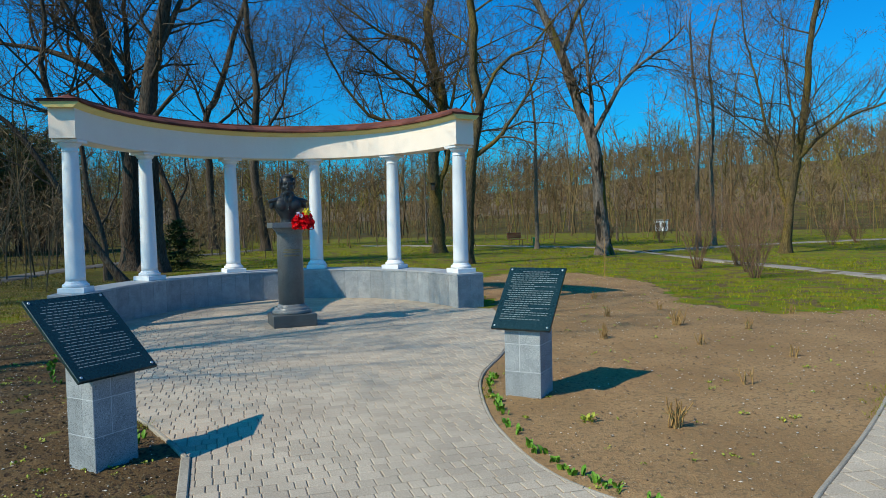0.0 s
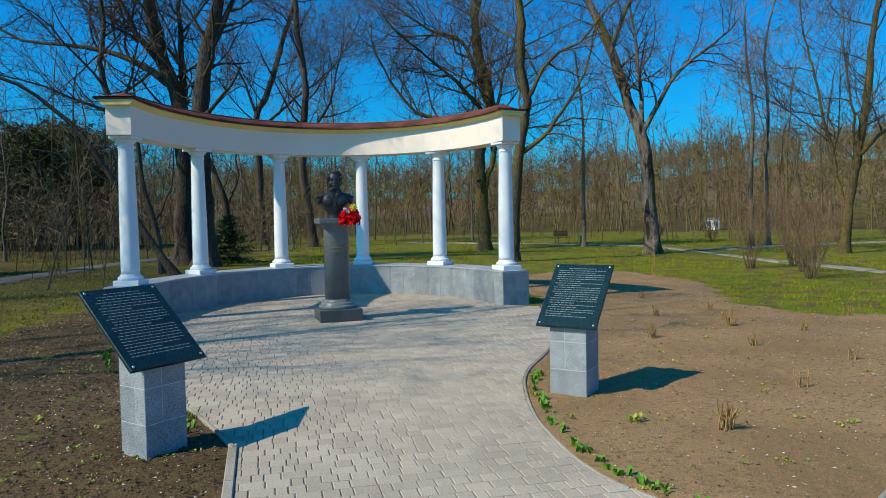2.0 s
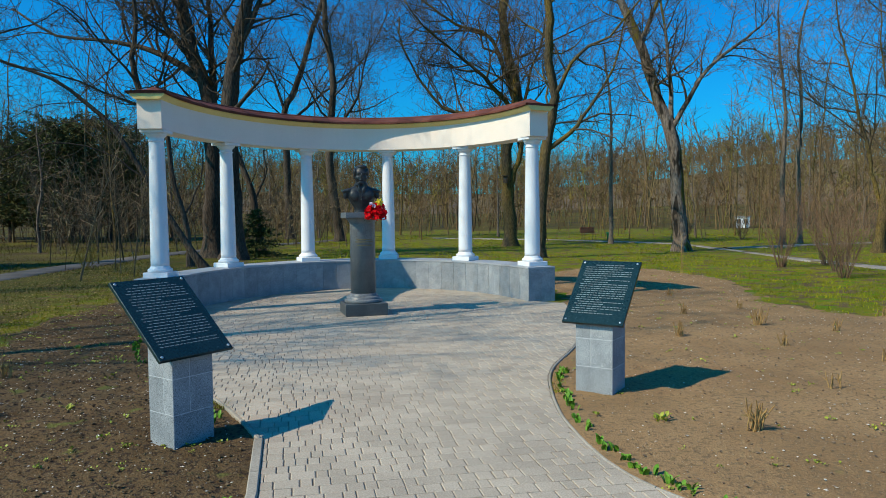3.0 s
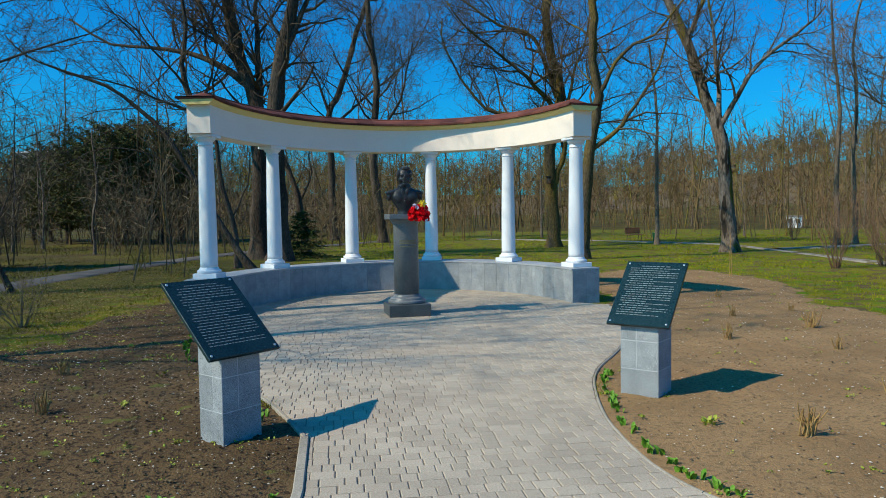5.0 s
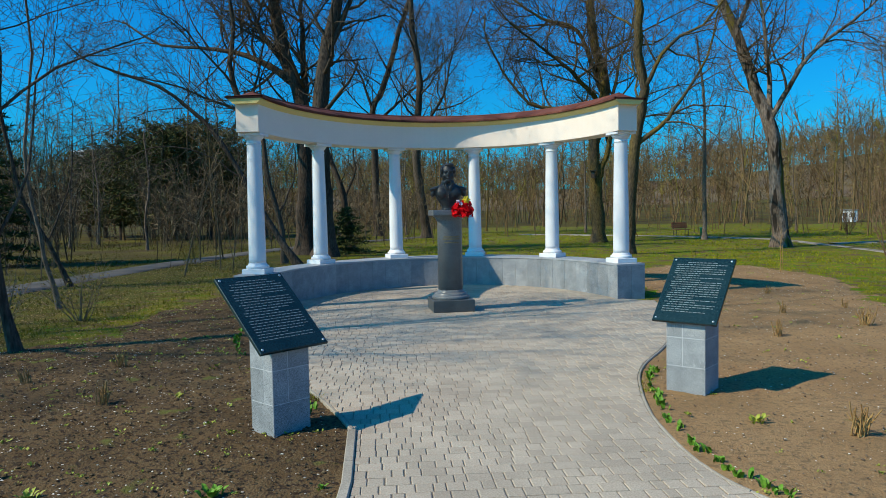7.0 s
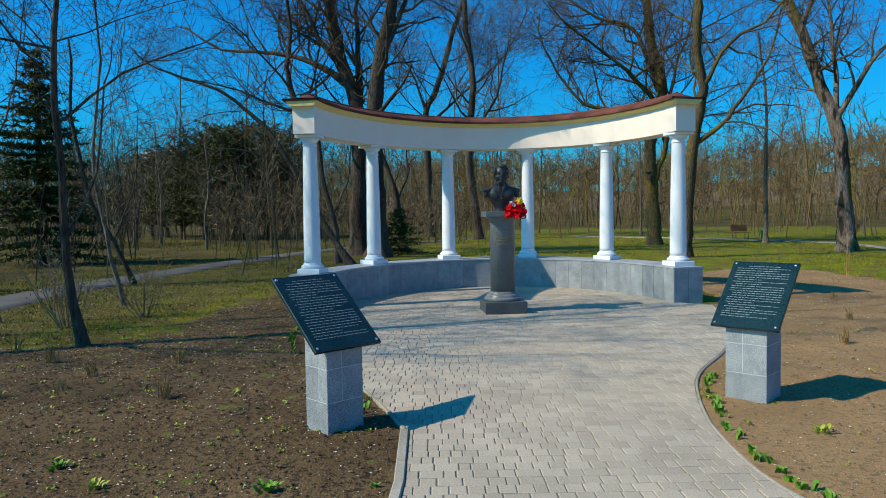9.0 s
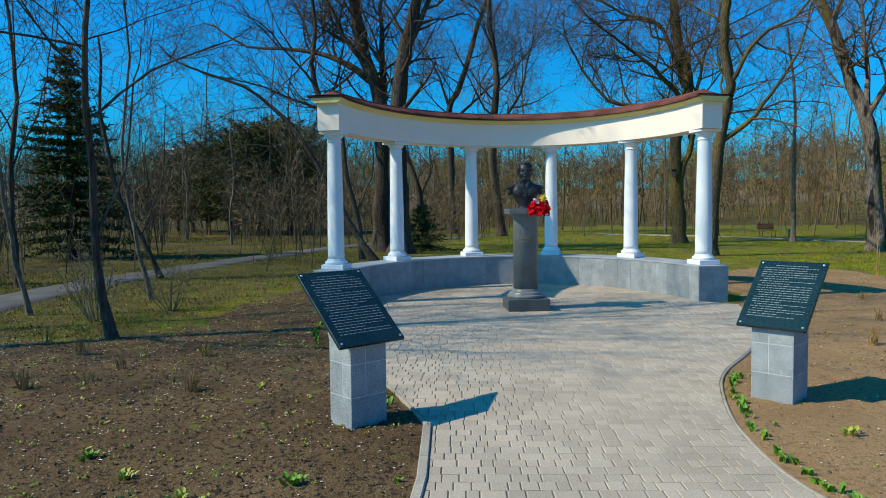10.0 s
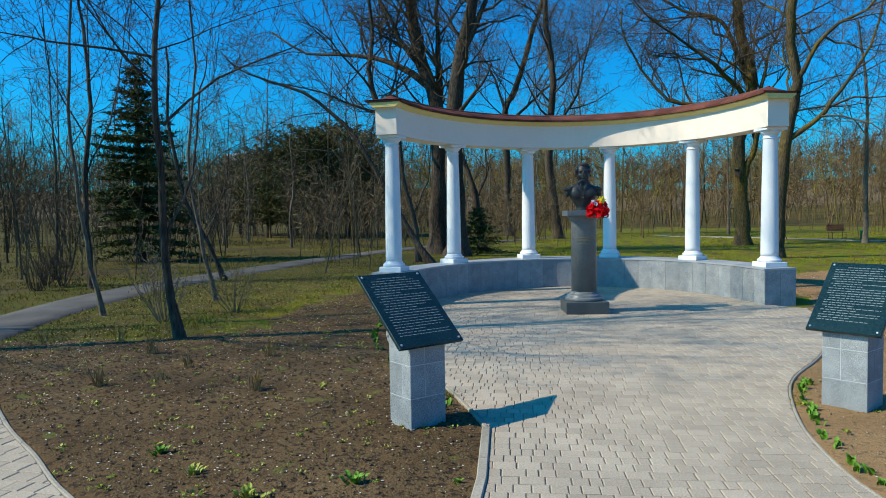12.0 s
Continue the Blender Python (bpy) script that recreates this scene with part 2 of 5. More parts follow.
# ---- geometry helpers ----
class Geo:
    """Vertices and faces that are gathered and then made into one mesh."""

    def __init__(self):
        self.v, self.f = [], []

    def add(self, verts, faces):
        k = len(self.v)
        self.v.extend(verts)
        self.f.extend(tuple(i + k for i in q) for q in faces)

    def mesh(self, name, mat, smooth=False):
        me = bpy.data.meshes.new(name)
        me.from_pydata([tuple(p) for p in self.v], [], self.f)
        me.materials.append(mat)
        if smooth:
            me.polygons.foreach_set("use_smooth", [True] * len(me.polygons))
        me.update()
        return me

    def box(self, c, size, turn=0.0, bevel=0.0):
        """An upright box about c, turned about z (degrees), with chamfered edges all round."""
        sx, sy, sz = (s / 2 for s in size)
        b = bevel
        ct, st = math.cos(radians(turn)), math.sin(radians(turn))
        rings = []
        for z, i in ((-sz, b), (-sz + b, 0), (sz - b, 0), (sz, b)) if b else ((-sz, 0), (sz, 0)):
            rings.append([(x, y, z) for x, y in ((-sx + i, -sy + i), (sx - i, -sy + i), (sx - i, sy - i), (-sx + i, sy - i))])
        vs = [(c[0] + x * ct - y * st, c[1] + x * st + y * ct, c[2] + z) for r in rings for x, y, z in r]
        fs = [(3, 2, 1, 0)]
        for k in range(len(rings) - 1):
            for j in range(4):
                fs.append((4 * k + j, 4 * k + (j + 1) % 4, 4 * k + 4 + (j + 1) % 4, 4 * k + 4 + j))
        e = 4 * (len(rings) - 1)
        fs.append((e, e + 1, e + 2, e + 3))
        self.add(vs, fs)

    def lathe(self, profile, sides=32, c=(0, 0, 0)):
        """profile: (radius, z) from the bottom up."""
        vs, fs = [], []
        for r, z in profile:
            for j in range(sides):
                a = 2 * math.pi * j / sides
                vs.append((c[0] + r * math.cos(a), c[1] + r * math.sin(a), c[2] + z))
        for k in range(len(profile) - 1):
            for j in range(sides):
                j2 = (j + 1) % sides
                fs.append((k * sides + j, k * sides + j2, (k + 1) * sides + j2, (k + 1) * sides + j))
        fs.append(tuple(range(sides - 1, -1, -1)))
        e = (len(profile) - 1) * sides
        fs.append(tuple(e + j for j in range(sides)))
        self.add(vs, fs)

    def tube(self, pts, radii, sides=5):
        vs, fs = [], []
        n = len(pts)
        for k in range(n):
            t = (pts[min(k + 1, n - 1)] - pts[max(k - 1, 0)])
            t = t.normalized() if t.length > 1e-9 else Vector((0, 0, 1))
            u = t.cross(Vector((0.31, 0.95, 0.05)))
            u = u.normalized() if u.length > 1e-6 else Vector((1, 0, 0))
            w = t.cross(u)
            for j in range(sides):
                a = 2 * math.pi * j / sides
                p = pts[k] + (u * math.cos(a) + w * math.sin(a)) * radii[k]
                vs.append((p.x, p.y, p.z))
        for k in range(n - 1):
            for j in range(sides):
                j2 = (j + 1) % sides
                fs.append((k * sides + j, k * sides + j2, (k + 1) * sides + j2, (k + 1) * sides + j))
        if sides > 2:
            fs.append(tuple((n - 1) * sides + j for j in range(sides)))
        self.add(vs, fs)


def thing(name, m=None, label="", category="", group="", kind=""):
    ob = new(name)
    ob.empty_display_size = 0.1
    if m is not None:
        ob.matrix_basis = m
    return tagged(ob, label, category, group, kind)


def part(name, geo, mat, parent, label="", smooth=False, kind=""):
    me = geo.mesh(name, mat, smooth) if isinstance(geo, Geo) else geo
    ob = new(name, me)
    ob.parent = parent
    return tagged(ob, label, kind=kind)


def solo(name, geo, mat, label="", category="", group="", kind="", smooth=False):
    me = geo.mesh(name, mat, smooth) if isinstance(geo, Geo) else geo
    return tagged(new(name, me), label, category, group, kind)


def spline(pts, step):
    """Points about step apart on a smooth curve through pts."""
    P = [Vector(p) for p in pts]
    P = [2 * P[0] - P[1]] + P + [2 * P[-1] - P[-2]]
    out = []
    for i in range(1, len(P) - 2):
        k = max(1, int((P[i + 1] - P[i]).length / step))
        for j in range(k):
            t = j / k
            out.append(0.5 * (2 * P[i] + (P[i + 1] - P[i - 1]) * t + (2 * P[i - 1] - 5 * P[i] + 4 * P[i + 1] - P[i + 2]) * t * t
                              + (3 * P[i] - P[i - 1] - 3 * P[i + 1] + P[i + 2]) * t ** 3))
    return out + [P[-2]]


def inside(x, y, poly):
    """Arrays x, y: which lie in the polygon."""
    r = np.zeros(np.shape(x), bool)
    n = len(poly)
    for i in range(n):
        (x1, y1), (x2, y2) = poly[i][:2], poly[(i + 1) % n][:2]
        if y1 != y2:
            r ^= ((y1 > y) != (y2 > y)) & (x < (x2 - x1) * (y - y1) / (y2 - y1) + x1)
    return r


def edge_distance(x, y, poly):
    """Distance to the polygon's outline, and the nearest place on it."""
    best = np.full(np.shape(x), 1e9)
    bx, by = np.array(x, float), np.array(y, float)
    n = len(poly)
    for i in range(n):
        (x1, y1), (x2, y2) = poly[i][:2], poly[(i + 1) % n][:2]
        dx, dy = x2 - x1, y2 - y1
        t = np.clip(((x - x1) * dx + (y - y1) * dy) / (dx * dx + dy * dy + 1e-12), 0, 1)
        qx, qy = x1 + t * dx, y1 + t * dy
        d = np.hypot(x - qx, y - qy)
        near = d < best
        best, bx, by = np.where(near, d, best), np.where(near, qx, bx), np.where(near, qy, by)
    return best, bx, by


def wave(x, y, s, k=0.0):
    """A cheap smooth noise between about -1 and 1, for arrays."""
    x, y = x * s, y * s
    return (np.sin(1.7 * x + 0.6 * y + k) * np.sin(1.1 * y - 0.8 * x + 1.3 + k) + 0.6 * np.sin(3.1 * x - 1.9 * y + 2.1 * k)
            * np.sin(2.7 * y + 1.3 * x + 0.4) + 0.4 * np.sin(5.3 * x + 4.1 * y + k) * np.sin(4.7 * y - 5.9 * x)) / 1.6

# ---- the plan ----
CX, CY = -0.41, 12.04                  # centre of the half oval
DEEP = 1.3                              # its depth against its width
R_COL, R_IN, R_OUT = 3.50, 3.21, 3.79
COL_ANGLES = [98.1 + (3.5 - i) * 30.32 for i in range(1, 7)]
A_START, A_END = 17.5, 178.6             # ends of the bench wall, degrees
WALL_H = 0.643


def pol(r, deg):
    return CX + r * math.cos(radians(deg)), CY + DEEP * r * math.sin(radians(deg))


RIGHT_EDGE = spline([(2.36, 3.16), (1.58, 4.28), (1.42, 5.46), (1.53, 6.62), (1.78, 7.61), (2.40, 8.95), (3.01, 10.79), (3.27, 12.96)], 0.12)
LEFT_EDGE = spline([(-3.63, 11.89), (-3.09, 9.59), (-2.33, 7.87), (-1.59, 6.69), (-1.23, 6.02), (-0.94, 5.40)], 0.12)
LEFT_STRAIGHT = [Vector((-0.94, 5.40)), Vector((-0.79, 4.33)), Vector((-0.67, 2.56))]
ARC_IN = [Vector(pol(R_IN + 0.05, a)) for a in np.linspace(A_START + 1, A_END - 1, 60)]
PLAZA = [tuple(p) for p in RIGHT_EDGE + ARC_IN + LEFT_EDGE + LEFT_STRAIGHT]
FRONT_EDGE = spline([(-9.70, 9.38), (-6.93, 6.54), (-5.15, 4.96), (-4.05, 4.15), (-3.38, 3.64), (-2.11, 2.90), (-0.67, 2.56)], 0.2)
FRONT_EDGE_R = spline([(2.36, 3.16), (2.93, 3.73), (3.50, 4.20), (4.66, 5.19), (6.63, 6.98), (9.11, 9.13)], 0.2)
WALKWAY = [tuple(p) for p in FRONT_EDGE + FRONT_EDGE_R] + [(9.0, 3.5), (3.0, -3.0), (-3.0, -3.0), (-9.6, 3.5)]
BED_R = [tuple(p) for p in spline([(9.43, 9.49), (9.45, 10.66), (8.49, 10.83), (7.43, 11.28), (7.13, 12.58), (7.68, 14.56), (8.30, 17.09), (7.90, 20.26), (6.07, 21.14),
                                   (4.19, 19.39), (3.63, 16.20), (3.31, 13.04)], 0.3)][:-1] + [tuple(p) for p in RIGHT_EDGE[::-1]] + [tuple(p) for p in FRONT_EDGE_R]
BED_L = [tuple(p) for p in spline([(-3.73, 12.58), (-5.26, 14.79), (-5.71, 12.45), (-5.31, 10.09), (-6.02, 9.12), (-7.34, 8.61), (-8.32, 8.04)], 0.3)] + \
        [tuple(p) for p in FRONT_EDGE[3:]] + [tuple(p) for p in LEFT_STRAIGHT[::-1]] + [tuple(p) for p in LEFT_EDGE[::-1]]


def hill(x, y):
    """Height of the land: level near by, a wooded ridge far off that rises to the right."""
    d = np.hypot(x, y)
    az = np.degrees(np.arctan2(x, np.maximum(y, 1e-3) * np.sign(y + 1e-9)))
    top = np.interp(az, [-180, -54, -16, 0, 8, 14, 21, 28, 36, 49, 66, 180], [6, 14, 13, 11, 11, 13, 17, 21, 23, 26, 22, 6])
    s = np.clip((d - 112) / 215, 0, 1)
    s = s * s * (3 - 2 * s) * (1 - 0.35 * np.clip((d - 360) / 260, 0, 1))
    rough = 1 + 0.10 * wave(x, y, 0.03) + 0.06 * wave(x, y, 0.11, 2) + 0.05 * wave(x, y, 0.45, 4)
    return top * s * rough * 0.93


# ground: one sheet to the horizon
g = Geo()
radii = [0.0] + [1.0 * 1.09 ** k for k in range(78)]
N_AZ = 180
gv = [(0, 6, -0.03)]
for r in radii[1:]:
    a = np.linspace(0, 2 * math.pi, N_AZ, endpoint=False)
    x, y = r * np.cos(a), 6 + r * np.sin(a)
    z = -0.03 + hill(x, y) + np.where(r > 12, 0.05 * wave(x, y, 0.35) * min((r - 12) / 8, 1), 0)
    gv.extend(zip(x.tolist(), y.tolist(), z.tolist()))
gf = [(0, 1 + j, 1 + (j + 1) % N_AZ) for j in range(N_AZ)]
for k in range(len(radii) - 2):
    for j in range(N_AZ):
        j2 = (j + 1) % N_AZ
        gf.append((1 + k * N_AZ + j, 1 + (k + 1) * N_AZ + j, 1 + (k + 1) * N_AZ + j2, 1 + k * N_AZ + j2))
g.add(gv, gf)
ground = solo("ground", g, M_LAWN, "patchy spring lawn rising to a wooded ridge", "ground", kind="structure", smooth=True)
ground.data.materials.append(M_HILL)
ground.data.materials.append(M_FLOOR)
far_face = []
for f in gf:
    fx, fy = gv[f[0]][0], gv[f[0]][1]
    dd = math.hypot(fx, fy)
    lim = 68 + 6 * float(wave(np.array(fx), np.array(fy), 0.25)) - (30 if fx < -8 else 0)
    beyond = fx < np.interp(fy, [6.4, 10.4, 15.7, 24.9, 34.8, 45.7], [-11.0, -12.5, -13.5, -12.9, -11.1, -6.2])   # the far side of the road
    far_face.append(1 if dd > 160 else 2 if dd > lim or (beyond and fy > 12.5 + float(wave(np.array(fx), np.array(fy), 0.6))) else 0)
ground.data.polygons.foreach_set("material_index", far_face)


def soil_bed(name, poly, mat, hard, label, seed, lump):
    """A sheet of crumbly earth inside poly; it dips under the lawn at its soft edges and meets the edging at the hard ones."""
    step = 0.055
    xs = np.array([p[0] for p in poly])
    ys = np.array([p[1] for p in poly])
    nx, ny = int((xs.max() - xs.min()) / step) + 2, int((ys.max() - ys.min()) / step) + 2
    X, Y = np.meshgrid(xs.min() + step * np.arange(nx), ys.min() + step * np.arange(ny), indexing="ij")
    ins = inside(X, Y, poly)
    d, _, _ = edge_distance(X, Y, poly)
    d = np.where(ins, d, -d)
    dh, _, _ = edge_distance(X, Y, hard + hard[::-1])
    rng = np.random.RandomState(seed)
    rag = d + 0.25 * wave(X, Y, 2.2, seed) + 0.08 * wave(X, Y, 9, seed)
    soft = np.where(dh < 0.5, np.clip(d / 0.05 + 0.6, 0, 1), np.clip(rag / 0.22, 0, 1))
    Z = -0.06 + soft * (0.052 + lump * (0.012 * wave(X, Y, 3.1, seed) + 0.008 * wave(X, Y, 11, seed) + rng.uniform(-0.010, 0.012, X.shape)))
    Z = np.where(dh < 0.12, np.minimum(Z, -0.012), Z)
    keep = (d > -0.3) & ~((dh < 0.3) & (d < -0.03))
    index = -np.ones(X.shape, int)
    index[keep] = np.arange(keep.sum())
    V = np.stack([X[keep] + rng.uniform(-0.012, 0.012, keep.sum()), Y[keep] + rng.uniform(-0.012, 0.012, keep.sum()), Z[keep]], 1)
    a, b, c, e = index[:-1, :-1], index[1:, :-1], index[1:, 1:], index[:-1, 1:]
    ok = (a >= 0) & (b >= 0) & (c >= 0) & (e >= 0)
    me = bpy.data.meshes.new(name)
    me.from_pydata(V.tolist(), [], np.stack([a[ok], b[ok], c[ok], e[ok]], 1).tolist())
    me.materials.append(mat)
    me.polygons.foreach_set("use_smooth", [True] * len(me.polygons))
    return tagged(new(name, me), label, "soil", kind="structure")


soil_bed("flower_bed", BED_R, M_SOIL, [tuple(p) for p in RIGHT_EDGE[::-1] + FRONT_EDGE_R], "bare light-brown raked soil of a flower bed", 3, 0.55)
soil_bed("flower_bed", BED_L, M_SOIL_DARK, [tuple(p) for p in FRONT_EDGE[3:] + LEFT_STRAIGHT[::-1] + LEFT_EDGE[::-1]], "bare dark crumbly soil of a flower bed", 5, 0.9)


def flat_sheet(name, poly, z, mat, label, category, thick=0.05):
    bm = bmesh.new()
    vs = [bm.verts.new((p[0], p[1], z)) for p in poly]
    f = bm.faces.new(vs)
    if f.normal.z < 0:
        f.normal_flip()
    bmesh.ops.triangulate(bm, faces=[f])
    me = bpy.data.meshes.new(name)
    bm.to_mesh(me)
    bm.free()
    me.materials.append(mat)
    return tagged(new(name, me), label, category, kind="structure")


def ribbon(name, left, right, z, mat, label, category):
    """A road or path between two rows of points, with a low verge on each side."""
    g = Geo()
    n = len(left)
    vs = []
    for i in range(n):
        a, b = Vector(left[i]), Vector(right[i])
        for t, dz in ((-0.06, -0.08), (0, 0), (0.25, 0.012), (0.5, 0.018), (0.75, 0.012), (1, 0), (1.06, -0.08)):
            p = a.lerp(b, t)
            vs.append((p.x, p.y, z + dz))
    fs = [(7 * i + j, 7 * i + j + 1, 7 * i + j + 8, 7 * i + j + 7) for i in range(n - 1) for j in range(6)]
    g.add(vs, fs)
    return solo(name, g, mat, label, category, kind="structure", smooth=True)


plaza = flat_sheet("pavement", PLAZA, -0.0075, M_JOINT, "grey-beige concrete block paving of the memorial square", "pavement")
walkway = flat_sheet("pavement", WALKWAY, -0.0085, M_JOINT, "grey block-paved walkway in front of the flower beds", "pavement")

# asphalt road on the far side of the lawn, and the gravel paths
RL = spline([(-7.83, 6.26), (-8.59, 8.39), (-9.36, 10.34), (-10.04, 12.65), (-10.45, 15.72), (-10.40, 19.37), (-10.22, 25.10), (-8.60, 35.09), (-3.07, 46.96)], 0.5)
RR_ = [p + Vector((-1.0, 0.55)).lerp(Vector((-0.6, 1.3)), i / len(RL)) * (1.75 - 0.85 * i / len(RL)) for i, p in enumerate(RL)]
ribbon("road", RR_, RL, -0.004, M_ASPHALT, "narrow grey asphalt park road", "road")
PL = spline([(17.00, 5.61), (14.73, 12.02), (13.78, 15.33), (13.89, 19.10), (13.84, 23.54), (14.36, 29.38), (14.34, 35.94), (9.69, 42.64), (3.03, 48.36)], 0.6)
PR = [p + Vector((0.95, 0.75)).lerp(Vector((0.1, 1.0)), i / len(PL)) for i, p in enumerate(PL)]
ribbon("path", PL, PR, 0.0, M_GRAVEL, "pale gravel park path through the lawn", "path")
PL2 = spline([(15.29, 30.54), (20.48, 32.47), (28.33, 34.37), (38.70, 35.93)], 1.0)
ribbon("path", [p + Vector((0, 0.9)) for p in PL2], PL2, 0.0, M_GRAVEL, "pale gravel side path under the trees", "path")


# ---- paving blocks ----
def add_paver(g, q, top):
    """A block with worn, rounded upper edges; its outline q counter-clockwise."""
    n = len(q)
    cx, cy = sum(p[0] for p in q) / n, sum(p[1] for p in q) / n
    k = []
    for p in q:
        dx, dy = cx - p[0], cy - p[1]
        d = math.hypot(dx, dy) + 1e-9
        c = min(0.008, d * 0.4)
        k.append((p[0] + dx / d * c, p[1] + dy / d * c))
    vs = [(*p, top - 0.03) for p in q] + [(*p, top - 0.004) for p in q] + [(*p, top) for p in k]
    fs = [tuple(2 * n + j for j in range(n))]
    for j in range(n):
        j2 = (j + 1) % n
        fs += [(j, j2, n + j2, n + j), (n + j, n + j2, 2 * n + j2, 2 * n + j)]
    g.add(vs, fs)


def trim(q, c, nrm):
    """The part of the outline q on the side of c to which nrm points."""
    side = [(p[0] - c[0]) * nrm[0] + (p[1] - c[1]) * nrm[1] for p in q]
    out = []
    for i in range(len(q)):
        j = (i + 1) % len(q)
        if side[i] >= 0:
            out.append(q[i])
        if (side[i] >= 0) != (side[j] >= 0):
            t = side[i] / (side[i] - side[j])
            out.append((q[i][0] + t * (q[j][0] - q[i][0]), q[i][1] + t * (q[j][1] - q[i][1])))
    return out


def lay_pavers(poly, parent, turn, course, lengths, seed, near, gap=0.0065, max_single=300):
    rng = np.random.RandomState(seed)
    ct, st = math.cos(radians(turn)), math.sin(radians(turn))
    P = np.array([p[:2] for p in poly])
    U, V = P[:, 0] * ct + P[:, 1] * st, -P[:, 0] * st + P[:, 1] * ct
    quads = []
    v = V.min()
    while v < V.max():
        u = U.min() - rng.uniform(0, 0.2)
        while u < U.max():
            L = lengths[rng.randint(len(lengths))]
            j = rng.uniform(-0.002, 0.002, 4)
            quads.append([(u + gap / 2 + j[0], v + gap / 2 + j[1]), (u + L - gap / 2 + j[2], v + gap / 2 + j[1]),
                          (u + L - gap / 2 + j[2], v + course - gap / 2 + j[3]), (u + gap / 2 + j[0], v + course - gap / 2 + j[3])])
            u += L
        v += course
    Q = np.array(quads)
    X, Y = Q[..., 0] * ct - Q[..., 1] * st, Q[..., 0] * st + Q[..., 1] * ct
    ins = inside(X, Y, poly)
    keep = ins.any(1)
    mx, my = X.mean(1), Y.mean(1)
    mid_in = inside(mx, my, poly)
    d, bx, by = edge_distance(mx, my, poly)
    rest = Geo()
    made = 0
    order = np.argsort(np.hypot(mx - near[0], my - near[1]))
    for i in order:
        if not keep[i]:
            continue
        q = [(float(X[i, k]), float(Y[i, k])) for k in range(4)]
        if not ins[i].all():              # a block cut to the line of the edging
            nx, ny = (mx[i] - bx[i], my[i] - by[i]) if mid_in[i] else (bx[i] - mx[i], by[i] - my[i])
            L = math.hypot(nx, ny) + 1e-9
            q = trim(q, (bx[i] + nx / L * 0.004, by[i] + ny / L * 0.004), (nx / L, ny / L))
        if len(q) < 3:
            continue
        area = 0.5 * abs(sum(q[k][0] * q[(k + 1) % len(q)][1] - q[(k + 1) % len(q)][0] * q[k][1] for k in range(len(q))))
        if area < 0.0006:
            continue
        top = rng.uniform(-0.0015, 0.0015)
        if made < max_single:
            g = Geo()
            add_paver(g, q, top)
            part("paver", g, M_PAVER_PIECE, parent)
            made += 1
        else:
            add_paver(rest, q, top)
    part("pavers", rest, M_PAVER, parent, kind="stuff")


def kerb_run(name, pts, width, top, length, parent_label, side=1):
    """Edging stones end to end along pts; one object, each stone a piece of it."""
    run = thing(name, None, parent_label, "kerb", kind="structure")
    total = sum((pts[i + 1] - pts[i]).length for i in range(len(pts) - 1))
    n = max(1, round(total / length))
    seg = total / n
    fine = []
    for i in range(len(pts) - 1):
        k = max(1, int((pts[i + 1] - pts[i]).length / 0.03))
        fine += [pts[i].lerp(pts[i + 1], j / k) for j in range(k)]
    fine.append(pts[-1])
    s = [0.0]
    for i in range(1, len(fine)):
        s.append(s[-1] + (fine[i] - fine[i - 1]).length)
    s = np.array(s)
    fx, fy = np.array([p.x for p in fine]), np.array([p.y for p in fine])
    at = lambda q: Vector((float(np.interp(q, s, fx)), float(np.interp(q, s, fy))))
    for k in range(n):
        g = Geo()
        a, b = k * seg + 0.003, (k + 1) * seg - 0.003
        rings = []
        for q in np.linspace(a, b, 5):
            p, t = at(q), (at(min(q + 0.02, total)) - at(max(q - 0.02, 0))).normalized()
            nrm = Vector((-t.y, t.x)) * side
            lift = random.uniform(-0.002, 0.002)
            rings.append([(*(p + nrm * w), z + lift) for w, z in ((0, -0.08), (0, top - 0.008), (0.008, top), (width - 0.008, top), (width, top - 0.008), (width, -0.08))])
        vs = [v for r in rings for v in r]
        fs = [(6 * i + j, 6 * i + j + 1, 6 * i + j + 7, 6 * i + j + 6) for i in range(4) for j in range(5)]
        fs += [(5, 4, 3, 2, 1, 0), tuple(24 + j for j in range(6))]
        g.add(vs, fs)
        part("kerb_stone", g, M_KERB, run)
    return run


kerb_run("kerb", RIGHT_EDGE[2:-3], 0.028, 0.003, 0.5, "low pale concrete edging beside bare soil", -1)
kerb_run("kerb", LEFT_EDGE[6:], 0.04, 0.008, 0.5, "low pale concrete edging beside dark soil", -1)
kerb_run("kerb", LEFT_STRAIGHT, 0.07, 0.018, 0.7, "wider pale concrete kerb along the paved path", -1)
kerb_run("kerb", FRONT_EDGE[:-1], 0.035, 0.005, 0.8, "flush pale concrete kerb along the walkway", 1)
kerb_run("kerb", FRONT_EDGE_R[1:], 0.035, 0.004, 0.8, "flush pale concrete kerb along the walkway", 1)

# ---- colonnade ----
colonnade = thing("colonnade", pose(CX, CY, 0), "white curved colonnade with brown roof on a granite bench wall", "colonnade")


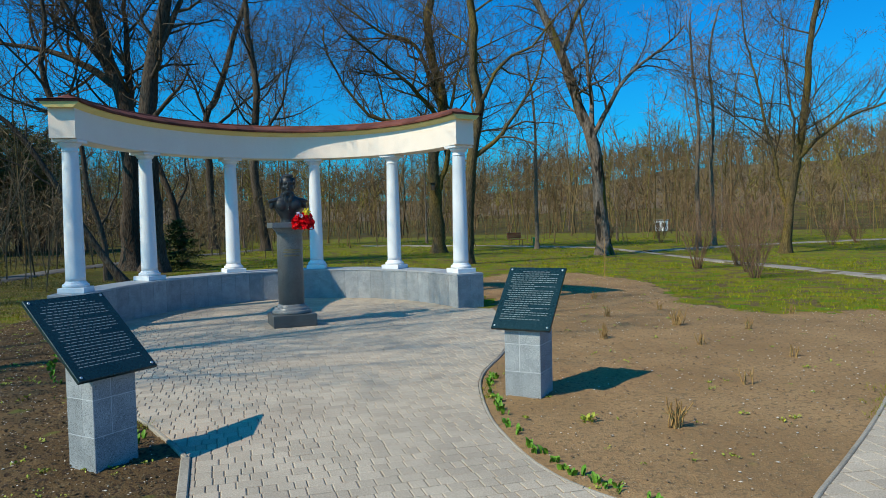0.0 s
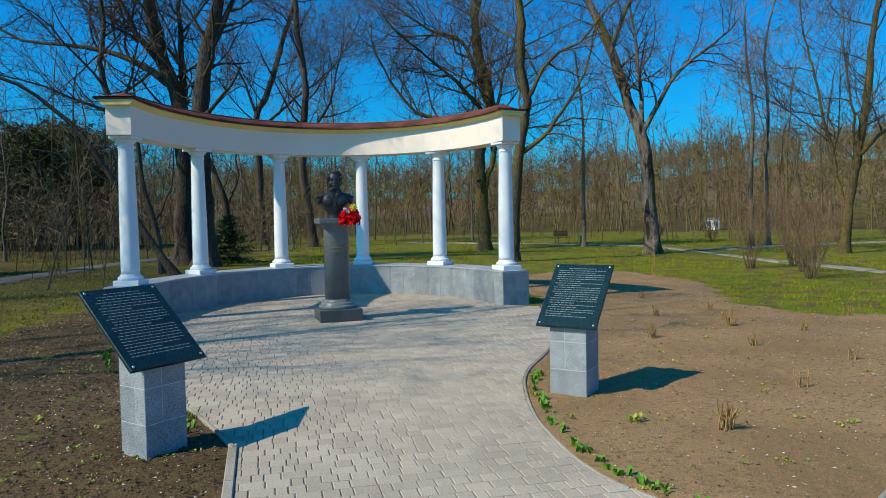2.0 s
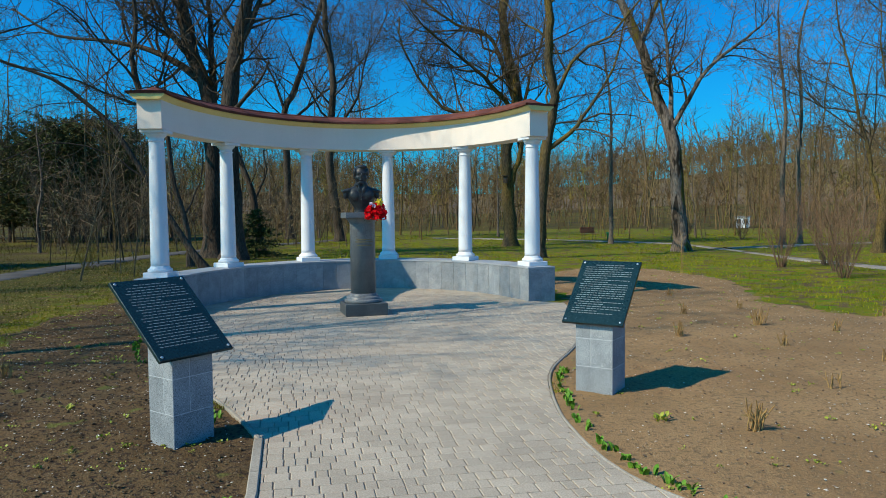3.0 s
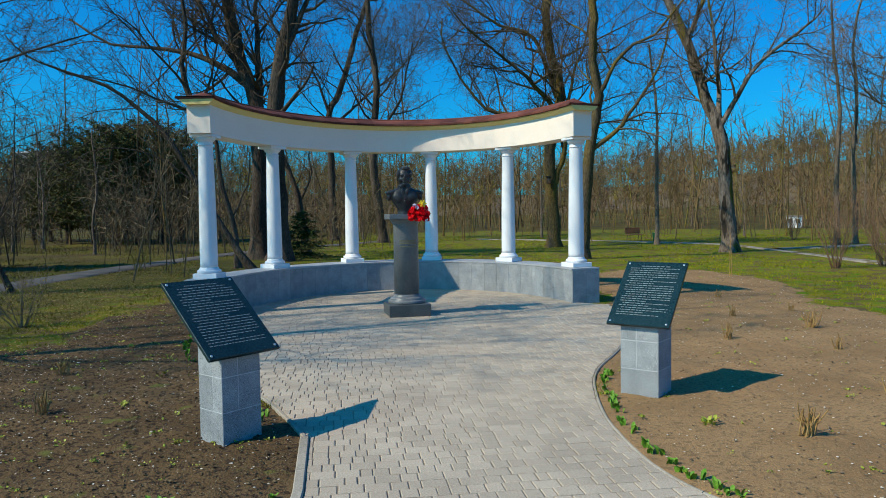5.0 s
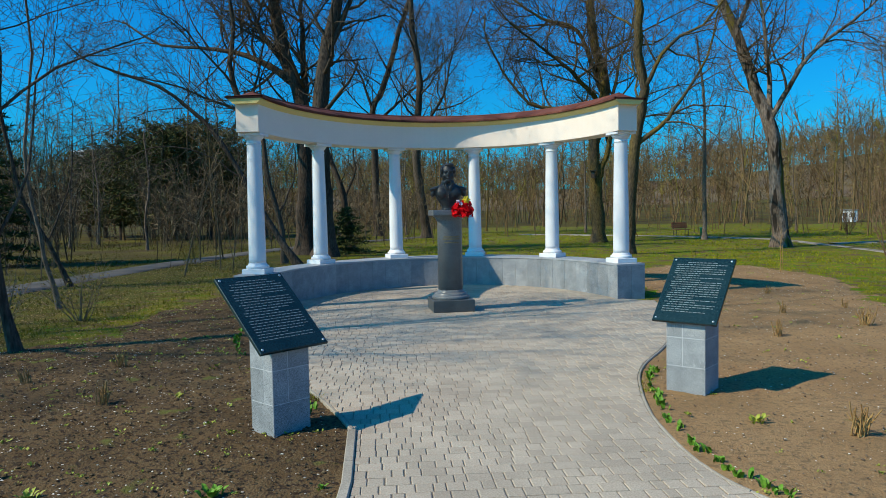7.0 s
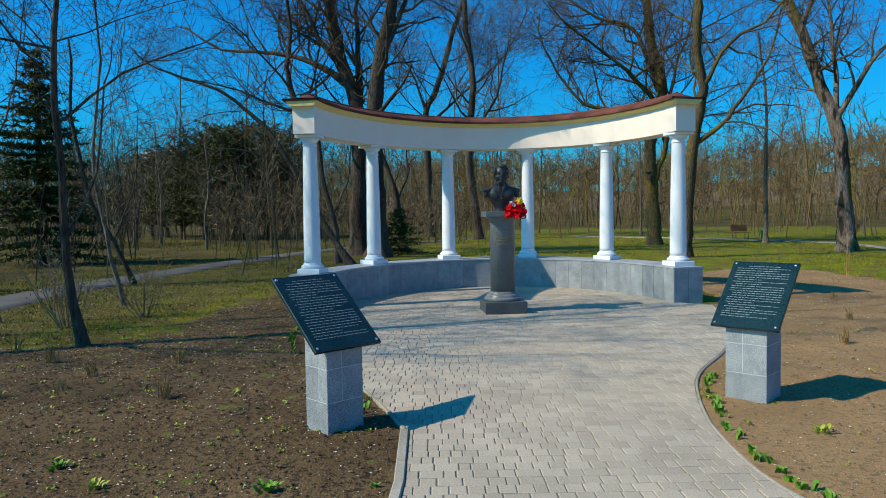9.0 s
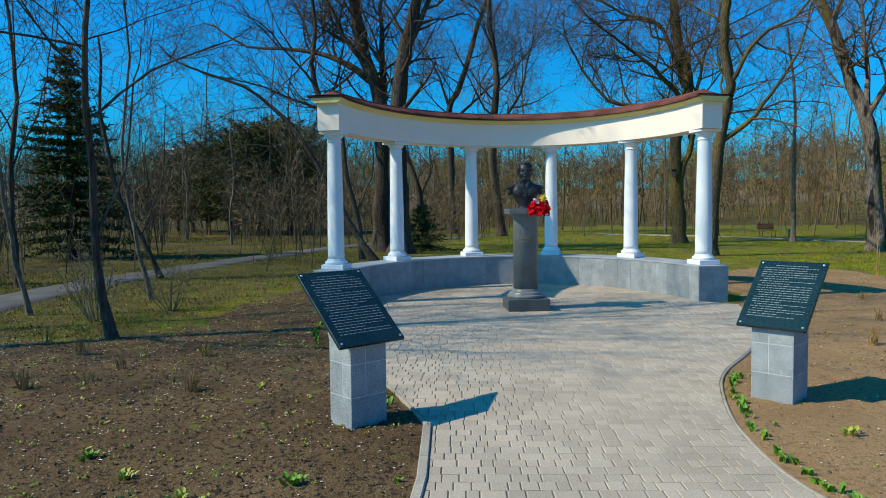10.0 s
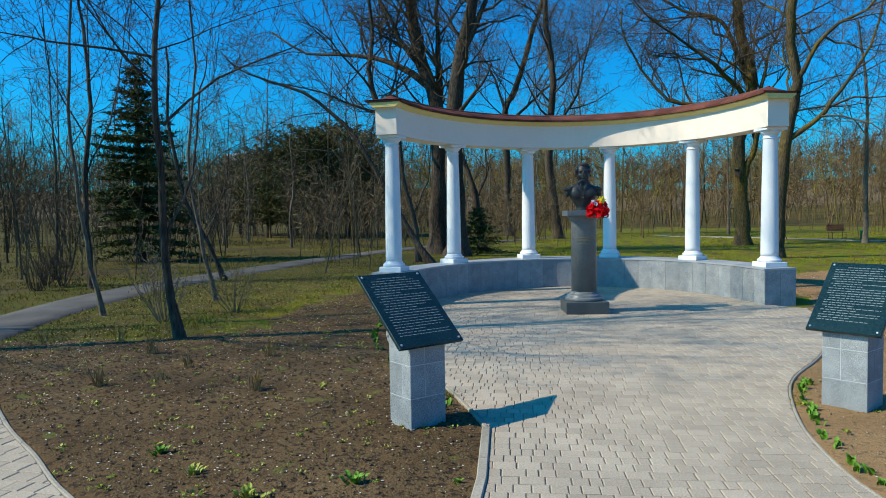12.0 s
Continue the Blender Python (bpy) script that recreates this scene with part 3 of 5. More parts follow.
def arc_slab(g, r0, r1, a0, a1, z0, z1, n=4, bevel=0.0):
    """A curved block between two radii and two angles (degrees); the edges of its upper face are chamfered by bevel."""
    vs = []
    for i in range(n + 1):
        a = radians(a0 + (a1 - a0) * i / n)
        c, s = math.cos(a), DEEP * math.sin(a)
        for r, z in ((r0, z0), (r0, z1 - bevel), (r0 + bevel, z1), (r1 - bevel, z1), (r1, z1 - bevel), (r1, z0)):
            vs.append((r * c, r * s, z))
    fs = [(6 * i + j, 6 * i + 6 + j, 6 * i + 6 + (j + 1) % 6, 6 * i + (j + 1) % 6) for i in range(n) for j in range(6)]
    fs += [(0, 1, 2, 3, 4, 5), tuple(6 * n + j for j in (5, 4, 3, 2, 1, 0))]
    g.add(vs, fs)


def bench_wall():
    g = Geo()
    arc_slab(g, R_IN + 0.02, R_OUT - 0.02, A_START + 0.4, A_END - 0.4, -0.05, WALL_H - 0.032, 64)
    wall = part("bench_wall", g, M_GROUT, colonnade, "curved low wall clad in grey granite slabs")
    n = 30
    for k in range(n):
        a0, a1 = A_START + (A_END - A_START) * k / n, A_START + (A_END - A_START) * (k + 1) / n
        g = Geo()
        arc_slab(g, R_IN, R_IN + 0.02, a0 + 0.03, a1 - 0.03, -0.03, WALL_H - 0.034, 3)
        part("granite_slab", g, M_GRANITE, wall)
        g = Geo()
        arc_slab(g, R_OUT - 0.02, R_OUT, a0 + 0.03, a1 - 0.03, -0.03, WALL_H - 0.034, 3)
        part("granite_slab", g, M_GRANITE, wall)
    n = 20
    for k in range(n):
        a0, a1 = A_START - 0.25 + (A_END - A_START + 0.5) * k / n, A_START - 0.25 + (A_END - A_START + 0.5) * (k + 1) / n
        g = Geo()
        arc_slab(g, R_IN - 0.008, R_OUT + 0.008, a0 + 0.02, a1 - 0.02, WALL_H - 0.03, WALL_H, 4, 0.003)
        part("coping_slab", g, M_GRANITE_TOP, wall)
    for a, s in ((A_START, -1), (A_END, 1)):
        for r0, r1 in ((R_IN + 0.001, 0.5 * (R_IN + R_OUT) - 0.002), (0.5 * (R_IN + R_OUT) + 0.002, R_OUT - 0.001)):
            g = Geo()
            arc_slab(g, r0, r1, min(a, a + s * 0.36), max(a, a + s * 0.36), -0.03, WALL_H - 0.034, 1)
            part("granite_slab", g, M_GRANITE, wall)


bench_wall()
Z_BEAM, BEAM_H = 3.14, 0.55


def column(angle):
    x, y = R_COL * math.cos(radians(angle)), DEEP * R_COL * math.sin(radians(angle))
    H = Z_BEAM - WALL_H
    g = Geo()
    prof = [(0.150, 0.19), (0.151, 0.26)]
    for k in range(1, 15):
        t = k / 14
        prof.append((0.151 - 0.029 * t ** 1.6, 0.26 + (H - 0.26 - 0.19) * t))
    g.lathe(prof + [(0.122, H - 0.185)], 36)
    col = part("column", g, M_WHITE, colonnade, "white painted round column with moulded base", smooth=True)
    col.matrix_basis = pose(x, y, WALL_H, 0, 0, angle)
    g = Geo()
    g.box((0, 0, 0.045), (0.42, 0.42, 0.09), 0, 0.008)
    part("plinth", g, M_WHITE, col)
    g = Geo()
    g.lathe([(0.15, 0.09), (0.195, 0.092), (0.205, 0.11), (0.205, 0.128), (0.195, 0.146), (0.172, 0.152), (0.170, 0.165), (0.160, 0.180), (0.145, 0.20)], 36)
    part("base_moulding", g, M_WHITE, col, smooth=True)
    g = Geo()
    g.lathe([(0.115, H - 0.20), (0.132, H - 0.195), (0.135, H - 0.18), (0.122, H - 0.17), (0.122, H - 0.125), (0.140, H - 0.115), (0.165, H - 0.085), (0.185, H - 0.05), (0.12, H - 0.049)], 36)
    part("capital", g, M_WHITE, col, smooth=True)
    g = Geo()
    g.box((0, 0, H - 0.027), (0.40, 0.40, 0.05), 0, 0.006)
    part("abacus", g, M_WHITE, col)


for a in COL_ANGLES:
    column(a)

B0, B1 = COL_ANGLES[5] - 3.6, COL_ANGLES[0] + 3.6
g = Geo()
arc_slab(g, R_COL - 0.20, R_COL + 0.20, B0, B1, Z_BEAM, Z_BEAM + BEAM_H, 72)
part("beam", g, M_STUCCO, colonnade, "cream plastered curved beam")


def cornice():
    """A sloping yellow moulding that carries the eaves, with returns at both ends."""
    g = Geo()
    z = Z_BEAM + BEAM_H
    n = 72
    prof = ((0.198, z - 0.075), (0.214, z - 0.07), (0.285, z - 0.004), (0.285, z + 0.012), (-0.285, z + 0.012), (-0.285, z - 0.004), (-0.214, z - 0.07), (-0.198, z - 0.075))
    vs = []
    for i in range(n + 1):
        a = radians(B0 - 1.2 + (B1 - B0 + 2.4) * i / n)
        for w, h in prof:
            vs.append(((R_COL + w) * math.cos(a), DEEP * (R_COL + w) * math.sin(a), h))
    k = len(prof)
    fs = [(k * i + j, k * i + k + j, k * i + k + (j + 1) % k, k * i + (j + 1) % k) for i in range(n) for j in range(k)]
    fs += [tuple(range(k)), tuple(k * n + k - 1 - j for j in range(k))]
    g.add(vs, fs)
    part("cornice", g, M_YELLOW, colonnade, "ochre yellow moulded cornice")


cornice()


def roof():
    z = Z_BEAM + BEAM_H + 0.014
    core = Geo()
    arc_slab(core, R_COL - 0.29, R_COL + 0.29, B0 - 1.3, B1 + 1.3, z, z + 0.03, 72)
    base = part("roof", core, M_ROOF, colonnade, "brown ribbed metal roof strip")
    lo, hi = B0 - 1.5, B1 + 1.5
    n = 24
    for k in range(n):
        a0, a1 = lo + (hi - lo) * k / n, lo + (hi - lo) * (k + 1) / n
        for s in (-1, 1):
            g = Geo()
            vs = []
            for i in range(4):
                a = a0 + (a1 - a0) * (i / 3 * 1.03)
                t_in = min(a - lo, hi - a) * radians(1) * R_COL
                ridge = min(1.0, max(t_in, 0.0) / 0.30)
                lift = 0.006 if i == 3 else 0.0
                for w, h in ((0.335, 0.0), (0.335, 0.035), (0.20, 0.10), (0.0, 0.175)):
                    hh = h if h <= 0.04 else 0.035 + (h - 0.035) * ridge
                    r = R_COL + s * w
                    vs.append((r * math.cos(radians(a)), DEEP * r * math.sin(radians(a)), z + hh + lift))
            fs = [(4 * i + j, 4 * i + j + 1, 4 * i + j + 5, 4 * i + j + 4) if s < 0 else (4 * i + j + 4, 4 * i + j + 5, 4 * i + j + 1, 4 * i + j)
                  for i in range(3) for j in range(3)]
            g.add(vs, fs)
            part("roof_sheet", g, M_ROOF, base)
    g = Geo()
    pts, rad = [], []
    for i in range(73):
        a = radians(lo + 5.6 + (hi - lo - 11.2) * i / 72)
        pts.append(Vector((R_COL * math.cos(a), DEEP * R_COL * math.sin(a), z + 0.175)))
        rad.append(0.022)
    g.tube(pts, rad, 6)
    part("ridge_cap", g, M_ROOF, base, smooth=True)


roof()

# ---- pedestal and bust ----
PX, PY, PTURN = -0.42, 12.13, 11.6
pedestal = thing("pedestal", pose(PX, PY, 0, 0, 0, PTURN) @ Matrix.Diagonal((1.065, 1.065, 1.065, 1)), "dark polished granite column pedestal with square plinth", "pedestal")
g = Geo()
g.box((0, 0, 0.095), (0.66, 0.66, 0.19), 0, 0.008)
part("plinth", g, M_PLINTH, pedestal)
g = Geo()
g.lathe([(0.295, 0.188), (0.303, 0.200), (0.303, 0.232), (0.294, 0.244), (0.272, 0.246), (0.270, 0.258), (0.262, 0.284), (0.246, 0.290), (0.222, 0.292), (0.219, 0.312), (0.205, 0.335)], 48)
part("base_moulding", g, M_DARKGRANITE, pedestal, smooth=True)
g = Geo()
g.lathe([(0.200, 0.33), (0.197, 1.425), (0.205, 1.45), (0.228, 1.485), (0.262, 1.518), (0.264, 1.53)], 48)
part("shaft", g, M_DARKGRANITE, pedestal, smooth=True)
g = Geo()
g.box((0, 0, 1.568), (0.60, 0.60, 0.084), 0, 0.006)
part("cap", g, M_DARKGRANITE, pedestal)
for row, (z, w) in enumerate(((1.185, 0.27), (1.150, 0.30), (1.095, 0.25))):
    g = Geo()
    vs, fs = [], []
    for i in range(9):
        a = -math.pi / 2 + (i / 8 - 0.5) * w / 0.2
        for r in (0.1985, 0.2015):
            for zz in (z - 0.010, z + 0.010):
                vs.append((r * math.cos(a), r * math.sin(a), zz))
    for i in range(8):
        b = 4 * i
        fs += [(b + 2, b + 6, b + 7, b + 3), (b + 3, b + 7, b + 5, b + 1), (b, b + 4, b + 6, b + 2)]
    g.add(vs, fs)
    part("inscription", g, M_GOLD, pedestal, "worn gilt inscription")


def bust():
    bm = bmesh.new()

    def blob(c, s, turn=(0, 0, 0), sub=3):
        m = pose(*c, *turn) @ Matrix.Diagonal((*s, 1))
        bmesh.ops.create_icosphere(bm, subdivisions=sub, radius=1, matrix=m)

    # torso: oval sections from the foot up to the collar
    rings = ((0.0, 0.115, 0.095), (0.03, 0.105, 0.088), (0.06, 0.110, 0.090), (0.12, 0.150, 0.105), (0.18, 0.190, 0.120), (0.24, 0.222, 0.130),
             (0.29, 0.240, 0.126), (0.325, 0.235, 0.112), (0.355, 0.185, 0.100), (0.38, 0.120, 0.090), (0.40, 0.098, 0.088), (0.44, 0.088, 0.082))
    loops = []
    for z, rx, ry in rings:
        loops.append([bm.verts.new((rx * math.cos(2 * math.pi * j / 32), ry * math.sin(2 * math.pi * j / 32), z)) for j in range(32)])
    for lo, hi in zip(loops, loops[1:]):
        for j in range(32):
            bm.faces.new((lo[j], lo[(j + 1) % 32], hi[(j + 1) % 32], hi[j]))
    bm.faces.new(loops[0][::-1])
    bm.faces.new(loops[-1])
    blob((0, 0.010, 0.564), (0.114, 0.128, 0.120))             # skull
    blob((0, -0.026, 0.509), (0.098, 0.106, 0.112))            # face and jaw
    blob((0, -0.088, 0.436), (0.048, 0.040, 0.034))            # chin
    blob((0, -0.136, 0.526), (0.017, 0.026, 0.042), (18, 0, 0))  # nose
    blob((0, -0.110, 0.572), (0.076, 0.028, 0.017))            # brow
    blob((0, -0.120, 0.474), (0.036, 0.018, 0.012))            # mouth
    for s in (-1, 1):
        blob((s * 0.106, 0.005, 0.522), (0.017, 0.027, 0.038))   # ears
        blob((s * 0.094, -0.015, 0.584), (0.030, 0.080, 0.062))  # hair at the temples
        blob((s * 0.052, -0.092, 0.499), (0.030, 0.028, 0.036))  # cheeks
        blob((s * 0.205, 0.0, 0.318), (0.088, 0.095, 0.034), (0, s * 14, 0))   # shoulders
        blob((s * 0.248, -0.005, 0.312), (0.050, 0.085, 0.026), (0, s * 14, 0))  # epaulettes
        blob((s * 0.235, 0.0, 0.262), (0.042, 0.070, 0.070), (0, -s * 14, 0))   # upper arms
        blob((s * 0.095, -0.085, 0.245), (0.095, 0.050, 0.085))  # breast
        blob((s * 0.048, -0.088, 0.400), (0.038, 0.026, 0.040), (0, s * 26, 0))  # collar points
        blob((s * 0.075, -0.118, 0.275), (0.022, 0.012, 0.022))   # orders on the coat
    blob((0, 0.03, 0.624), (0.096, 0.094, 0.076))              # hair
    blob((0.02, -0.060, 0.664), (0.072, 0.048, 0.030))         # forelock
    blob((0, 0.005, 0.402), (0.110, 0.104, 0.046))             # collar
    for k in range(5):
        blob((0.0, -0.132 + 0.004 * k, 0.185 + 0.036 * k), (0.010, 0.010, 0.010), sub=2)   # buttons
    for s in (-1, 1):
        blob((s * 0.042, -0.116, 0.553), (0.026, 0.014, 0.010))        # eyelids
        blob((s * 0.125, -0.112, 0.235), (0.020, 0.014, 0.026))        # more orders
        blob((s * 0.030, -0.122, 0.330), (0.026, 0.014, 0.050), (0, s * 24, 0))   # lapels
    me = bpy.data.meshes.new("bust")
    bm.to_mesh(me)
    bm.free()
    me.materials.append(M_BRONZE)
    ob = tagged(new("bust", me), "dark bronze portrait bust in uniform on a granite pedestal", "statue")
    ob.matrix_basis = pose(PX - 0.01, PY + 0.02, 1.715, 0, 0, PTURN - 5) @ Matrix.Diagonal((1.10, 1.10, 1.15, 1))
    mod = ob.modifiers.new("merge", 'REMESH')
    mod.mode, mod.voxel_size, mod.use_smooth_shade = 'VOXEL', 0.0065, True
    sm = ob.modifiers.new("soften", 'SMOOTH')
    sm.factor, sm.iterations = 0.5, 1
    return ob


bust()


def blossom(g, c, r, rng, petals=16):
    """A full ruffled flower head of cupped petals."""
    c = Vector(c)
    for k in range(petals):
        d = Vector((rng.gauss(0, 1), rng.gauss(0, 1), rng.gauss(0.3, 1))).normalized()
        u = d.cross(Vector((0.2, 0.1, 0.97))).normalized()
        w = d.cross(u)
        p = c + d * r * rng.uniform(0.45, 0.8)
        s = r * rng.uniform(0.5, 0.75)
        vs = [p + d * s * 0.1]
        m = 7
        for j in range(m):
            a = 2 * math.pi * j / m
            vs.append(p + (u * math.cos(a) + w * math.sin(a)) * s * rng.uniform(0.8, 1.1) + d * s * rng.uniform(0.25, 0.6))
        g.add([tuple(v) for v in vs], [(0, 1 + j, 1 + (j + 1) % m) for j in range(m)])


rng = random.Random(7)
bouquet = thing("bouquet", pose(PX + 0.23, PY - 0.29, 1.69, 0, 0, PTURN) @ Matrix.Diagonal((1.1, 1.1, 1.1, 1)), "bunch of red, yellow and white flowers on the pedestal", "flowers")
for c, r in (((-0.11, -0.04, 0.03), 0.062), ((-0.04, -0.07, -0.01), 0.065), ((0.04, -0.06, 0.02), 0.066), ((0.11, -0.04, 0.01), 0.060),
             ((-0.06, 0.0, 0.08), 0.060), ((0.02, -0.01, 0.10), 0.060), ((0.09, 0.0, 0.08), 0.058), ((-0.12, -0.06, -0.04), 0.05), ((0.02, -0.09, -0.05), 0.055), ((0.10, -0.07, -0.05), 0.05)):
    g = Geo()
    blossom(g, c, r, rng)
    part("blossom", g, M_RED, bouquet, "red blossom")
g = Geo()
for j in range(6):
    a = j * math.pi / 3
    d = Vector((math.cos(a), -0.3, math.sin(a)))
    u = Vector((-math.sin(a), 0, math.cos(a)))
    c = Vector((0.05, -0.05, 0.175))
    g.add([tuple(c + v) for v in (Vector((0, -0.02, 0)), d * 0.04 + u * 0.02, d * 0.068, d * 0.04 - u * 0.02)], [(0, 1, 2), (0, 2, 3)])
g.lathe([(0.018, 0), (0.022, 0.02), (0.02, 0.035)], 8, (0.05, -0.07, 0.155))
part("blossom", g, M_YPETAL, bouquet, "yellow daffodil blossom")
for c in ((-0.035, -0.08, 0.115), (-0.075, -0.05, 0.14)):
    g = Geo()
    blossom(g, c, 0.028, rng, 9)
    part("blossom", g, M_WPETAL, bouquet, "pale violet blossom")
g = Geo()
for k in range(9):
    g.tube([Vector((rng.uniform(-0.1, 0.1), -0.03, 0.0)), Vector((rng.uniform(-0.05, 0.05), 0.10, 0.008)), Vector((rng.uniform(-0.04, 0.04), 0.22, 0.012))], [0.005, 0.004, 0.004], 4)
part("stem", g, M_LEAF, bouquet, "cut green stems")


# ---- information stands ----
def stand(x, y, facing, w, d, pw, ph, tilt, zc, fo, label, seed):
    """A granite-tiled block with a slanting engraved plaque. facing: the way its front looks, degrees from +x."""
    rng = random.Random(seed)
    st = thing("information_stand", pose(x, y, 0, 0, 0, facing + 90), label, "information stand", group="information stands")
    slope = math.tan(radians(tilt))

    def plane(yy):                # underside of the plaque over local y (front is -y)
        return zc - 0.022 / math.cos(radians(tilt)) + (yy + fo) * slope

    g = Geo()
    i = 0.0015
    vs = []
    for (px, py) in ((-w / 2 + i, -d / 2 + i), (w / 2 - i, -d / 2 + i), (w / 2 - i, d / 2 - i), (-w / 2 + i, d / 2 - i)):
        vs += [(px, py, -0.05), (px, py, plane(py) - 0.006)]
    g.add(vs, [(0, 2, 3, 1), (2, 4, 5, 3), (4, 6, 7, 5), (6, 0, 1, 7), (1, 3, 5, 7)])
    core = part("base", g, M_GROUT, st, "square block clad in grey granite tiles")
    rows = (-0.03, 0.235, 0.50, 5.0)
    for side in range(4):
        length = w if side % 2 == 0 else d
        for r in range(3):
            cuts = (-length / 2, 0.03 * rng.choice((-1, 1)), length / 2) if r else (-length / 2, length / 2)
            for k in range(len(cuts) - 1):
                a, b, z0, z1 = cuts[k] + 0.003, cuts[k + 1] - 0.003, rows[r] + 0.003, rows[r + 1] - 0.003
                g = Geo()
                quad = []
                for out in (0.0, -0.008):
                    for q, z in ((a, z0), (b, z0), (b, z1), (a, z1)):
                        if side == 0:
                            px, py = q, -d / 2 - out
                        elif side == 1:
                            px, py = w / 2 + out, q
                        elif side == 2:
                            px, py = -q, d / 2 + out
                        else:
                            px, py = -w / 2 - out, -q
                        quad.append((px, py, min(z, plane(py) - 0.006)))
                if max(v[2] for v in quad[:4]) - z0 < 0.02:
                    continue
                g.add(quad, [(0, 1, 2, 3), (4, 7, 6, 5), (0, 4, 5, 1), (1, 5, 6, 2), (2, 6, 7, 3), (3, 7, 4, 0)])
                part("granite_tile", g, M_GRANITE, core)
    g = Geo()
    g.box((0, 0, 0), (pw, ph, 0.03), 0, 0.004)
    plaque = part("plaque", g, M_PLAQUE, st, "slanting polished dark green-black plaque")
    plaque.matrix_basis = pose(0, -fo, zc, tilt, 0, 0)
    g = Geo()
    g.box((0, 0, -0.019), (pw - 0.02, ph - 0.02, 0.012), 0, 0.002)
    part("backing_plate", g, M_BACKING, plaque, "pale edge of the backing slab")
    for sx in (-1, 1):
        for sy in (-1, 1):
            g = Geo()
            g.lathe([(0.011, 0.015), (0.011, 0.019), (0.007, 0.023)], 12, (sx * (pw / 2 - 0.032), sy * (ph / 2 - 0.032), 0))
            part("bolt", g, M_STEEL, plaque, "bright round bolt", smooth=True)
    top = ph / 2 - 0.062
    lines = 23
    pitch = (ph - 0.15) / lines
    for k in range(lines):
        g = Geo()
        z = 0.0158
        yy = top - k * pitch
        if k == 0:
            x0, x1 = -pw * 0.24, pw * 0.24
        else:
            x0 = -pw * 0.40 + (0.03 if rng.random() < 0.3 else 0.0)
            x1 = pw * (0.40 if rng.random() < 0.7 else rng.uniform(0.0, 0.36))
        h = pitch * 0.19
        u = x0
        while u < x1:                     # each word a thin engraved bar
            L = min(rng.uniform(0.015, 0.05), x1 - u)
            g.add([(u, yy, z), (u + L, yy, z), (u + L, yy + h, z), (u, yy + h, z)], [(0, 1, 2, 3)])
            u += L + 0.008
        part("text_line", g, M_TEXT, plaque)
    return st


stand(-1.56, 5.50, -39.3, 0.347, 0.300, 0.632, 0.813, 40.6, 0.922, -0.097, "tilted text plaque on granite block in dark soil", 1)
stand(2.02, 6.63, -127.9, 0.362, 0.340, 0.595, 0.761, 46.1, 0.918, -0.044, "tilted text plaque on granite block beside tulip shoots", 2)

# ---- trees ----
def polyline(start, way, length, n, rng, up, wig):
    p, d = Vector(start), Vector(way).normalized()
    out = [p.copy()]
    for _ in range(n):
        d = (d + Vector((rng.gauss(0, wig), rng.gauss(0, wig), rng.gauss(0, wig) + up))).normalized()
        p = p + d * (length / n)
        out.append(p.copy())
    return out


def on_line(pts, t):
    k = min(int(t * (len(pts) - 1)), len(pts) - 2)
    f = t * (len(pts) - 1) - k
    return pts[k].lerp(pts[k + 1], f), (pts[k + 1] - pts[k]).normalized()


SIDES = (10, 7, 4, 3, 3, 3)


def grow(gt, gc, pts, r0, r1, lvl, last, rng, many, start=0.25, up=0.10, rmin=0.005, spread=(30, 68), ratio=(0.35, 0.62)):
    n = len(pts)
    radii = [max(r0 + (r1 - r0) * (k / (n - 1)) ** 0.8, rmin) for k in range(n)]
    (gt if lvl <= 1 else gc).tube(pts, radii, SIDES[lvl])
    if lvl >= last:
        return
    length = sum((pts[k + 1] - pts[k]).length for k in range(n - 1))
    count = max(2, int(many[lvl] * length ** 0.7 + rng.random()))
    for k in range(count):
        t = start + (1 - start) * ((k + rng.random()) / count)
        t = min(t, 0.985)
        p, d = on_line(pts, t)
        side = d.cross(Vector((rng.gauss(0, 1), rng.gauss(0, 1), rng.gauss(0, 1))))
        if side.length < 1e-4:
            continue
        a = radians(rng.uniform(*spread))
        way = d * math.cos(a) + side.normalized() * math.sin(a) + Vector((0, 0, 0.12))
        L = max(length * rng.uniform(*ratio) * (1.15 - 0.5 * t), 0.22)
        r = max((r0 + (r1 - r0) * t) * rng.uniform(0.42, 0.62), rmin)
        m = (6, 6, 5, 4, 2)[min(lvl, 4)]
        kid = polyline(p, way, L, m, rng, up * 0.5, 0.21 if lvl < 2 else 0.26)
        grow(gt, gc, kid, r, max(r * 0.25, rmin), lvl + 1, last, rng, many, 0.12, up, rmin, spread, ratio)


def bent(points, rng, step=0.5, wob=0.03):
    pts = spline(points, step)
    return [p + Vector((rng.gauss(0, wob), rng.gauss(0, wob), 0)) for p in pts]


